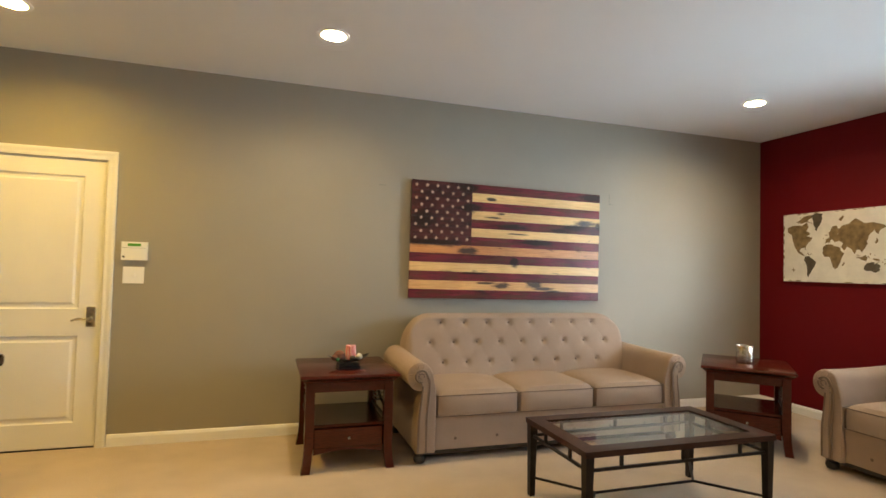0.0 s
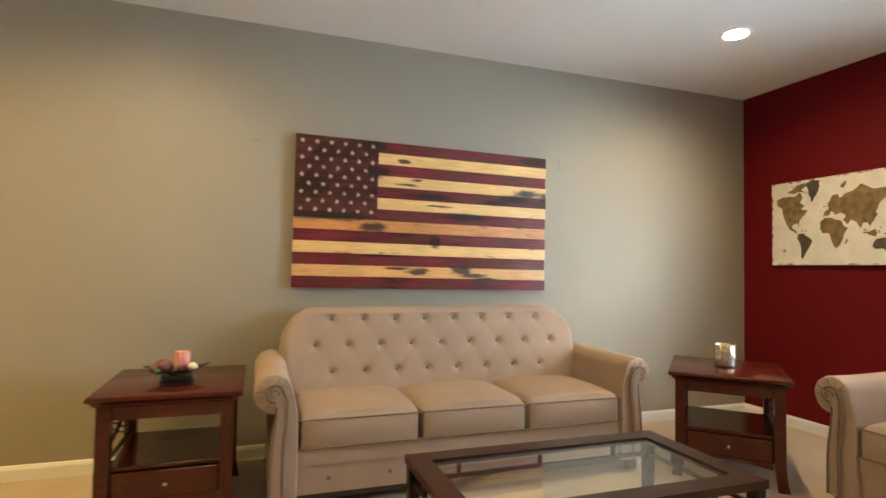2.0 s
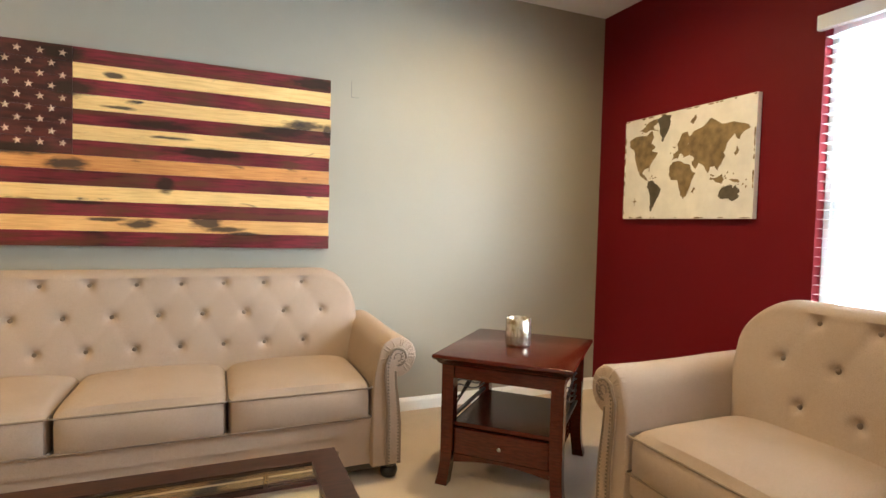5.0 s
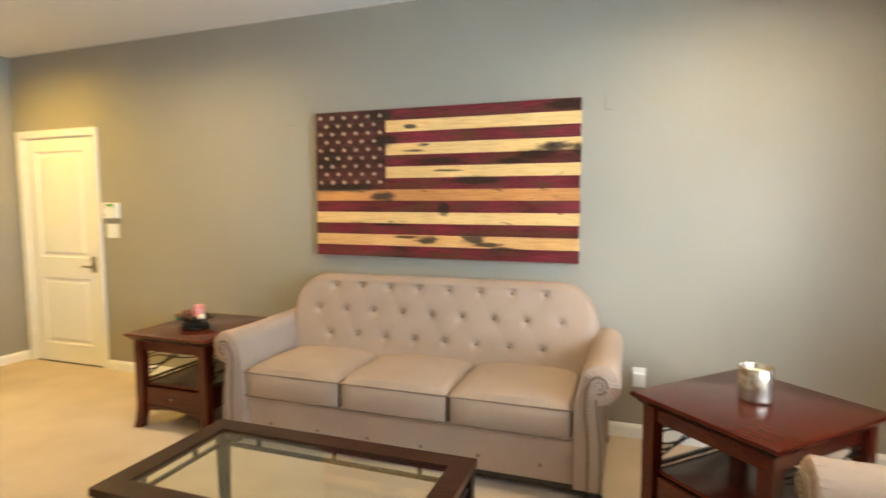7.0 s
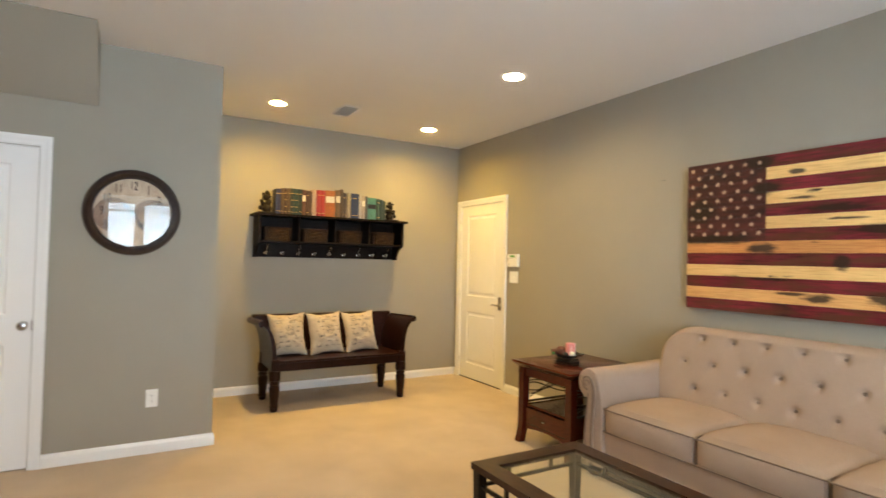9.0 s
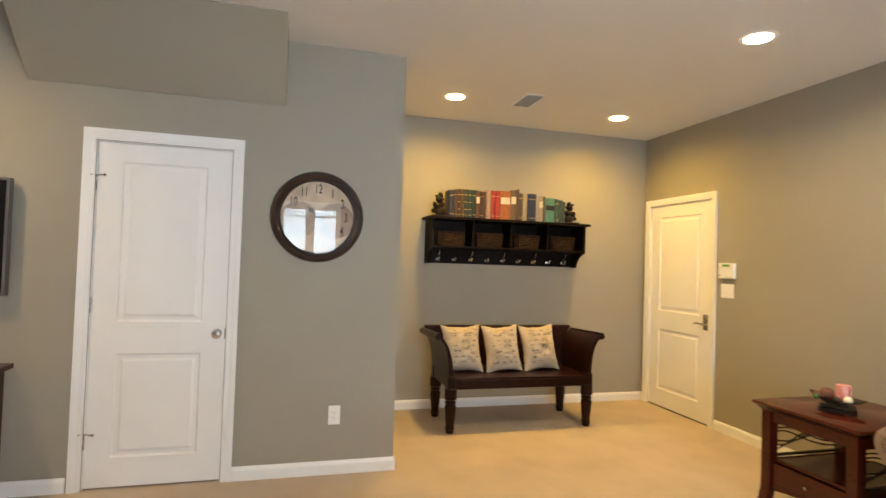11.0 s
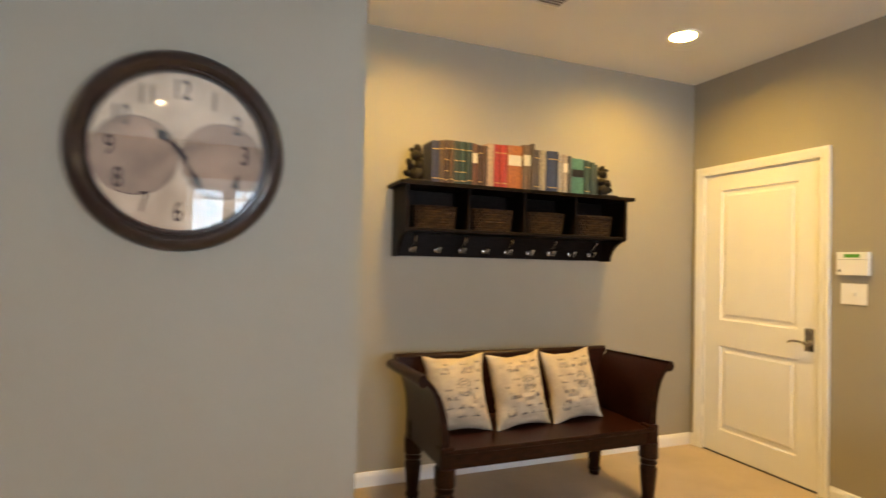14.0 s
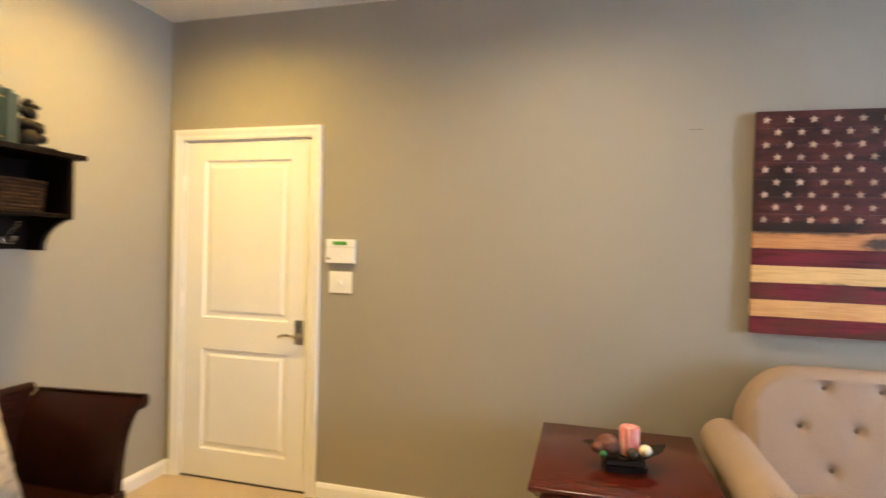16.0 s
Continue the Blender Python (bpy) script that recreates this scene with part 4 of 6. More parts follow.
# ---- end tables ----
def end_table(m):
    """Cherry end table. Local: the drawer faces -y; the footprint is centred on 0."""
    root = thing("end_table", "cherry wood end table with a drawer and iron side scrolls", "end table", "pair of end tables", m)
    w, d, H = 0.315, 0.345, 0.62
    t = bmesh.new()
    prof = [(0.0, H), (0.006, H - 0.004), (0.008, H - 0.014), (0.002, H - 0.024), (-0.008, H - 0.028), (-0.016, H - 0.040), (-0.030, H - 0.052)]
    rings = [[t.verts.new((sx * (w + o), sy * (d + o), z)) for sx, sy in ((-1, -1), (1, -1), (1, 1), (-1, 1))] for o, z in prof]
    for a, b in zip(rings, rings[1:]):
        for i in range(4):
            t.faces.new((a[i], a[(i + 1) % 4], b[(i + 1) % 4], b[i]))
    t.faces.new(rings[0])
    t.faces.new(rings[-1])
    part("tabletop", t, M_CHERRY, root, "", True)
    lx, ly = 0.255, 0.285
    for sx in (-1, 1):
        for sy in (-1, 1):
            lg = bmesh.new()
            prev = None
            for z in (H - 0.05, 0.40, 0.26, 0.18, 0.11, 0.05, 0.0):
                k = max(0, 0.2 - z) / 0.2
                o = 0.018 * k * k
                h = 0.029 - 0.004 * k + 0.004 * max(0, 0.06 - z) / 0.06
                c = [lg.verts.new((sx * (lx + o) + ax * h, sy * (ly + o) + ay * h, z)) for ax, ay in ((-1, -1), (1, -1), (1, 1), (-1, 1))]
                if prev:
                    for i in range(4):
                        lg.faces.new((prev[i], prev[(i + 1) % 4], c[(i + 1) % 4], c[i]))
                else:
                    lg.faces.new(c)
                prev = c
            lg.faces.new(prev)
            soften(lg, 0.004, 1, 50)
            part("leg", lg, M_CHERRY, root)
    for sy in (-1, 1):
        part("apron", boxed(-lx + 0.029, lx - 0.029, sy * ly - 0.014, sy * ly + 0.014, H - 0.115, H - 0.05, bev=0.003), M_CHERRY, root)
    for sx in (-1, 1):
        part("apron", boxed(sx * lx - 0.014, sx * lx + 0.014, -ly + 0.029, ly - 0.029, H - 0.115, H - 0.05, bev=0.003), M_CHERRY, root)
    part("shelf", boxed(-lx + 0.012, lx - 0.012, -ly + 0.012, ly - 0.012, 0.272, 0.290, bev=0.003), M_CHERRY, root)
    part("drawer_case", boxed(-lx + 0.02, lx - 0.02, -ly + 0.03, ly - 0.01, 0.135, 0.271), M_CHERRY, root)
    df = boxed(-lx + 0.032, lx - 0.032, -ly - 0.010, -ly + 0.03, 0.146, 0.268, bev=0.005)
    dr = part("drawer", df, M_CHERRY, root)
    part("knob", lathe(bmesh.new(), [(0.006, 0), (0.006, 0.010), (0.009, 0.014), (0.009, 0.018), (0.005, 0.021)], 14, Matrix.Translation((0, -ly - 0.010, 0.208)) @ Matrix.Rotation(radians(90), 4, "X")), M_NICKEL, dr, "small nickel knob", True)
    sk = bmesh.new()
    pl = [(-lx + 0.03, 0.145), (-lx + 0.03, 0.105)] + [(-lx + 0.03 + (2 * lx - 0.06) * i / 12, 0.105 + 0.024 * math.sin(math.pi * i / 12)) for i in range(1, 12)] + [(lx - 0.03, 0.105), (lx - 0.03, 0.145)]
    prism(sk, pl, -ly - 0.008, -ly + 0.012, "y")
    part("skirt", sk, M_CHERRY, root)
    for sx in (-1, 1):
        x = sx * lx
        za, zb = 0.30, H - 0.12
        ya, yb = -ly + 0.03, ly - 0.03
        for k in range(3):
            o = -0.09 + 0.09 * k
            for pa, pb, sg in ((ya, yb, 1), (yb, ya, -1)):
                ir = bmesh.new()
                tube(ir, bezier((x, pa, za + 0.03 + 0.03 * k), (x, -0.08 * sg + o, za + 0.02), (x, 0.08 * sg + o, zb), (x, pb, zb - 0.02 - 0.03 * (2 - k)), 12), 0.0045, 6)
                part("iron_curve", ir, M_IRON, root, "black iron curve", True)
        part("side_rail", boxed(x - 0.008, x + 0.008, ya, yb, 0.292, 0.306), M_IRON, root)
    return root


end_table(Matrix.Translation((1.645, 3.908, 0)))
copy_thing(bpy.data.objects["end_table"], Matrix.Translation((4.838, 3.487, 0)) @ Matrix.Rotation(radians(-45), 4, "Z"))


# ---- coffee table ----
ct = thing("coffee_table", "low dark wood and iron coffee table with inset glass top", "coffee table", m=Matrix.Translation((3.208, 2.665, 0)))
cw, cd, ch, fw = 0.607, 0.320, 0.450, 0.088
for sy in (-1, 1):
    b = bmesh.new()
    y0, y1 = sy * cd, sy * (cd - fw)
    prism(b, [(-cw, y0), (cw, y0), (cw - fw, y1), (-cw + fw, y1)], ch - 0.03, ch, "z")
    soften(b, 0.005, 2)
    part("top_rail", b, M_TABLE, ct)
for sx in (-1, 1):
    b = bmesh.new()
    x0, x1 = sx * cw, sx * (cw - fw)
    prism(b, [(x0, -cd), (x0, cd), (x1, cd - fw), (x1, -cd + fw)], ch - 0.03, ch, "z")
    soften(b, 0.005, 2)
    part("top_rail", b, M_TABLE, ct)
part("glass_top", boxed(-cw + fw - 0.006, cw - fw + 0.006, -cd + fw - 0.006, cd - fw + 0.006, ch - 0.013, ch - 0.006), M_GLASS, ct, "clear bevelled glass insert")
legx, legy = cw - 0.03, cd - 0.03
for sx in (-1, 1):
    for sy in (-1, 1):
        b = bmesh.new()
        top, bot = 0.023, 0.016
        va = [b.verts.new((sx * legx + ax * bot, sy * legy + ay * bot, 0)) for ax, ay in ((-1, -1), (1, -1), (1, 1), (-1, 1))]
        vb2 = [b.verts.new((sx * legx + ax * top, sy * legy + ay * top, ch - 0.03)) for ax, ay in ((-1, -1), (1, -1), (1, 1), (-1, 1))]
        for i in range(4):
            b.faces.new((va[i], va[(i + 1) % 4], vb2[(i + 1) % 4], vb2[i]))
        b.faces.new(va)
        b.faces.new(vb2)
        soften(b, 0.003, 1)
        part("leg", b, M_IRON, ct)
for sy in (-1, 1):
    part("apron_rail", boxed(-legx, legx, sy * legy - 0.008, sy * legy + 0.008, ch - 0.108, ch - 0.092, bev=0.002), M_IRON, ct)
    for f in (-0.5, 0.0, 0.5):
        part("spacer", boxed(f * 2 * legx * 0.66 - 0.008, f * 2 * legx * 0.66 + 0.008, sy * legy - 0.008, sy * legy + 0.008, ch - 0.093, ch - 0.029, bev=0.002), M_IRON, ct)
for sx in (-1, 1):
    part("apron_rail", boxed(sx * legx - 0.008, sx * legx + 0.008, -legy, legy, ch - 0.108, ch - 0.092, bev=0.002), M_IRON, ct)
    for f in (-0.22, 0.22):
        part("spacer", boxed(sx * legx - 0.008, sx * legx + 0.008, f * 2 * legy - 0.008, f * 2 * legy + 0.008, ch - 0.093, ch - 0.029, bev=0.002), M_IRON, ct)
for sx in (-1, 1):
    for sy in (-1, 1):
        b = bmesh.new()
        tube(b, [(sx * legx, sy * legy, 0.105), (sx * (legx - 0.24), sy * 0.0, 0.105)], 0.008, 8)
        part("stretcher", b, M_IRON, ct, "", True)
b = bmesh.new()
tube(b, [(-legx + 0.24, 0, 0.105), (legx - 0.24, 0, 0.105)], 0.008, 8)
part("stretcher", b, M_IRON, ct, "", True)


# ---- wooden flag ----
flag = thing("wooden_flag", "rustic wooden plank flag sign with carved stars, stained maroon and pine", "wall art", m=Matrix.Translation((2.220, YF, 1.073)) @ Matrix.Rotation(radians(0.45), 4, "Y"))
FW, FH, CWD = 1.832, 0.998, 0.545
rnd = random.Random(4)
sh = FH / 13
part("backing", boxed(0.01, FW - 0.01, -0.022, -0.002, 0.01, FH - 0.01), M_MAROON, flag)
for i in range(13):
    z0 = FH - (i + 1) * sh
    x0 = CWD if i < 7 else 0.0
    mat = M_MAROON if i % 2 == 0 else (M_AMBER if i == 7 else M_TAN if i == 11 else M_PINE)
    jog = rnd.uniform(-0.004, 0.004)
    pk = boxed(x0 + 0.0008, FW + jog, -0.042 + rnd.uniform(-0.002, 0.002), -0.022, z0 + 0.0008, z0 + sh - 0.0008)
    soften(pk, 0.002, 1)
    po = part("stripe_plank", pk, mat, flag, "" if i else "stained wooden stripe")
for j in range(7):
    z0 = FH - (j + 1) * sh
    pk = boxed(0.0, CWD - 0.0008, -0.043 + rnd.uniform(-0.0015, 0.0015), -0.022, z0 + 0.0004, z0 + sh - 0.0004)
    soften(pk, 0.001, 1)
    uo = part("union_plank", pk, M_CANTON, flag, "" if j else "scorched dark union board")
star = bmesh.new()
pts = []
for k in range(10):
    r = 0.0195 if k % 2 == 0 else 0.0080
    a = math.pi / 2 + k * math.pi / 5
    pts.append((r * math.cos(a), r * math.sin(a)))
vs = [star.verts.new((x, 0, z)) for x, z in pts]
cv = star.verts.new((0, -0.0035, 0))
for k in range(10):
    star.faces.new((vs[k], vs[(k + 1) % 10], cv))
star0 = None
UH = 7 * sh
for r in range(9):
    n = 6 if r % 2 == 0 else 5
    for k in range(n):
        x = CWD * (0.075 + (k + (0 if n == 6 else 0.5)) * 0.85 / 5)
        z = FH - UH * (0.075 + r * 0.86 / 8.3)
        mm = Matrix.Translation((x, -0.0448, z)) @ Matrix.Rotation(radians(rnd.uniform(-12, 12)), 4, "Y")
        if star0 is None:
            star0 = part("star", star, M_STAR, flag, "carved pine star")
            star0.matrix_basis = mm
        else:
            share("star", star0, flag, mm)


# ---- world map canvas ----
mp = thing("world_map", "distressed cream canvas world map with brown continents", "wall art", m=Matrix.Translation((XR, 4.148, 1.289)) @ Matrix.Rotation(radians(-90), 4, "Z"))
MW, MH = 0.983, 0.665
cvb = boxed(0, MW, -0.032, -0.001, 0, MH)
soften(cvb, 0.003, 2)
part("canvas", cvb, M_CANVAS, mp)
LANDS = {
    "north_america": (M_LAND, [(.045, .80), (.10, .83), (.20, .82), (.25, .86), (.27, .80), (.25, .74), (.28, .70), (.26, .66), (.31, .63), (.27, .57), (.245, .52), (.235, .46), (.225, .50), (.19, .49), (.175, .45), (.205, .42), (.23, .37), (.195, .39), (.155, .44), (.12, .52), (.105, .60), (.085, .69), (.05, .74)]),
    "arctic_isles": (M_LAND, [(.14, .88), (.19, .91), (.22, .95), (.29, .97), (.30, .93), (.26, .89), (.29, .85), (.24, .87), (.20, .85)]),
    "greenland": (M_LAND_DARK, [(.29, .96), (.35, .985), (.405, .97), (.40, .87), (.37, .80), (.345, .73), (.33, .79), (.31, .88)]),
    "south_america": (M_LAND_DARK, [(.235, .37), (.27, .375), (.30, .34), (.345, .29), (.33, .23), (.30, .17), (.275, .10), (.265, .06), (.25, .09), (.255, .17), (.245, .25), (.225, .31)]),
    "africa": (M_LAND, [(.415, .50), (.44, .53), (.49, .53), (.53, .505), (.565, .49), (.585, .42), (.615, .405), (.585, .345), (.57, .27), (.55, .20), (.525, .18), (.505, .22), (.49, .31), (.475, .355), (.43, .36), (.405, .41)]),
    "madagascar": (M_LAND, [(.60, .22), (.615, .27), (.605, .285), (.593, .245)]),
    "europe": (M_LAND, [(.43, .55), (.44, .60), (.475, .63), (.465, .69), (.50, .78), (.54, .79), (.56, .73), (.56, .57), (.52, .56), (.50, .60), (.47, .56)]),
    "asia": (M_LAND, [(.555, .58), (.56, .74), (.60, .79), (.66, .80), (.70, .87), (.74, .85), (.78, .80), (.86, .80), (.96, .76), (.965, .73), (.91, .69), (.90, .64), (.87, .70), (.84, .66), (.82, .60), (.80, .555), (.815, .52), (.79, .46), (.765, .41), (.745, .45), (.72, .44), (.70, .39), (.67, .46), (.64, .49), (.61, .44), (.58, .49), (.60, .54)]),
    "indonesia": (M_LAND, [(.72, .36), (.76, .31), (.80, .295), (.815, .33), (.79, .37), (.75, .345)]),
    "new_guinea": (M_LAND, [(.85, .33), (.90, .32), (.915, .295), (.87, .305)]),
    "australia": (M_LAND_DARK, [(.775, .20), (.79, .245), (.83, .275), (.86, .285), (.875, .255), (.895, .275), (.915, .22), (.905, .165), (.875, .145), (.84, .17), (.79, .165)]),
    "japan": (M_LAND, [(.885, .52), (.90, .57), (.893, .60), (.875, .54)]),
    "svalbard": (M_LAND, [(.56, .87), (.60, .93), (.61, .90), (.58, .845)]),
}
for nm, (mt, poly) in LANDS.items():
    bm = bmesh.new()
    fine = []
    for i, p in enumerate(poly):
        q = poly[(i + 1) % len(poly)]
        for f in (0, 0.34, 0.67):
            x, y = p[0] + f * (q[0] - p[0]), p[1] + f * (q[1] - p[1])
            fine.append((x + 0.013 * noise.noise((x * 60, y * 60, 2.2)), y + 0.008 * noise.noise((x * 60, y * 60, 7.7))))
    vs = [bm.verts.new((x * MW, -0.0334, y * MH)) for x, y in fine]
    for i in range(len(vs)):
        bm.edges.new((vs[i], vs[(i + 1) % len(vs)]))
    bmesh.ops.triangle_fill(bm, use_beauty=True, edges=bm.edges[:])
    part(nm, bm, mt, mp)
isl = bmesh.new()
ri = random.Random(31)
for x0, x1, z0, z1, cnt in ((.16, .34, .84, .97, 9), (.71, .83, .25, .38, 8), (.82, .96, .24, .40, 8), (.235, .30, .39, .44, 4), (.41, .45, .60, .68, 3)):
    for _ in range(cnt):
        cx, cz = ri.uniform(x0, x1) * MW, ri.uniform(z0, z1) * MH
        ra, rb2 = ri.uniform(0.004, 0.011), ri.uniform(0.0025, 0.006)
        tl = ri.uniform(0, math.pi)
        ring = []
        for k in range(9):
            q = 2 * math.pi * k / 9
            dx, dz = ra * math.cos(q) * ri.uniform(0.7, 1.2), rb2 * math.sin(q) * ri.uniform(0.7, 1.2)
            ring.append(isl.verts.new((cx + dx * math.cos(tl) - dz * math.sin(tl), -0.0332, cz + dx * math.sin(tl) + dz * math.cos(tl))))
        isl.faces.new(ring)
tagged(part("islands", isl, M_LAND, mp, "small brown printed islands"), kind="stuff")
wear = bmesh.new()
rw = random.Random(9)
for i in range(46):
    side = rw.choice("tbrl")
    f = rw.random()
    a, bq = rw.uniform(0.008, 0.03), rw.uniform(0.003, 0.008)
    cx, cz = {"t": (f * MW, MH - 0.006), "b": (f * MW, 0.006), "l": (0.006, f * MH), "r": (MW - 0.007, f * MH)}[side]
    if side in "lr":
        a, bq = bq, a
    n = 8
    vs = [wear.verts.new((max(0.002, min(MW - 0.002, cx + a * math.cos(2 * math.pi * k / n) * rw.uniform(0.6, 1.2))), -0.0329, max(0.002, min(MH - 0.002, cz + bq * math.sin(2 * math.pi * k / n) * rw.uniform(0.6, 1.2))))) for k in range(n)]
    wear.faces.new(vs)
tagged(part("worn_edge", wear, M_LAND, mp, "scuffed brown edge wear"), kind="stuff")
cp = bmesh.new()
for k in range(8):
    a = k * math.pi / 4
    r = 0.028 if k % 2 == 0 else 0.014
    vs = [cp.verts.new((0.11 + x, -0.0334, 0.115 + z)) for x, z in ((r * math.cos(a), r * math.sin(a)), (0.004 * math.cos(a + 1.57), 0.004 * math.sin(a + 1.57)), (0.004 * math.cos(a - 1.57), 0.004 * math.sin(a - 1.57)))]
    cp.faces.new(vs)
part("compass_rose", cp, M_LAND, mp)


# ---- bench with pillows ----
bench = thing("bench", "dark mahogany bench with flared scroll arms and turned legs", "bench", m=Matrix.Translation((-0.475, 2.738, 0)))
# local: x out from the wall, y along the wall
BY, BX = 0.635, 0.245
part("seat", boxed(-BX - 0.03, BX + 0.035, -BY + 0.0, BY - 0.0, 0.425, 0.447, bev=0.006), M_BENCH, bench)
part("front_rail", boxed(BX - 0.01, BX + 0.022, -BY + 0.0, BY - 0.0, 0.352, 0.424, bev=0.004), M_BENCH, bench)
part("back_rail", boxed(-BX - 0.022, -BX + 0.01, -BY, BY, 0.352, 0.424, bev=0.004), M_BENCH, bench)
bkp = bmesh.new()
prism(bkp, [(-BX - 0.02, 0.447), (-BX + 0.012, 0.447), (-BX - 0.032, 0.79), (-BX - 0.060, 0.79)], -BY, BY, "y")
bmesh.ops.subdivide_edges(bkp, edges=[e for e in bkp.edges if abs(e.verts[0].co.z - e.verts[1].co.z) > 0.2], cuts=6)
for v in bkp.verts:
    v.co.y *= 1 + 0.13 * max(0, (v.co.z - 0.45) / 0.34) ** 2
part("backrest", soften(bkp, 0.004, 2), M_BENCH, bench)
tr = bmesh.new()
tube(tr, [(-BX - 0.055, -BY - 0.09, 0.79), (-BX - 0.055, BY + 0.09, 0.79)], 0.024, 14)
part("top_roll", tr, M_BENCH, bench, "", True)
for s in (-1, 1):
    am = bmesh.new()
    inn = bezier((BY - 0.03, 0.36), (BY - 0.03, 0.58), (BY + 0.0, 0.72), (BY + 0.105, 0.79), 12)
    out = bezier((BY + 0.10, 0.755), (BY + 0.03, 0.70), (BY + 0.012, 0.58), (BY + 0.012, 0.36), 12)
    roll = [(BY + 0.11 + 0.03 * math.cos(radians(a)), 0.772 + 0.03 * math.sin(radians(a))) for a in range(110, -130, -20)]
    prism(am, [(s * u, z) for u, z in inn + roll + out], -BX - 0.04, BX + 0.018, "x")
    for v in am.verts:
        k = (v.co.x + BX) / (2 * BX)
        v.co.z += (-0.01 + 0.018 * k) * max(0, v.co.z - 0.5) / 0.3
    part("arm", am, M_BENCH, bench, "", True)
    for sx in (-1, 1):
        lg = part("leg", lathe(bmesh.new(), [(0.0286, 0), (0.0338, 0.012), (0.0325, 0.03), (0.0403, 0.034), (0.0403, 0.048), (0.0338, 0.054), (0.039, 0.1), (0.0481, 0.21), (0.0468, 0.222), (0.039, 0.227), (0.039, 0.238), (0.0481, 0.243), (0.0481, 0.252), (0.039, 0.257), (0.039, 0.268), (0.052, 0.275), (0.052, 0.36)], 16, Matrix.Translation((sx * (BX - 0.005), s * (BY - 0.015), 0))), M_BENCH, bench, "", True)
        part("corner_post", boxed(sx * (BX - 0.005) - 0.036, sx * (BX - 0.005) + 0.036, s * (BY - 0.015) - 0.036, s * (BY - 0.015) + 0.036, 0.33, 0.46, bev=0.006), M_BENCH, bench)


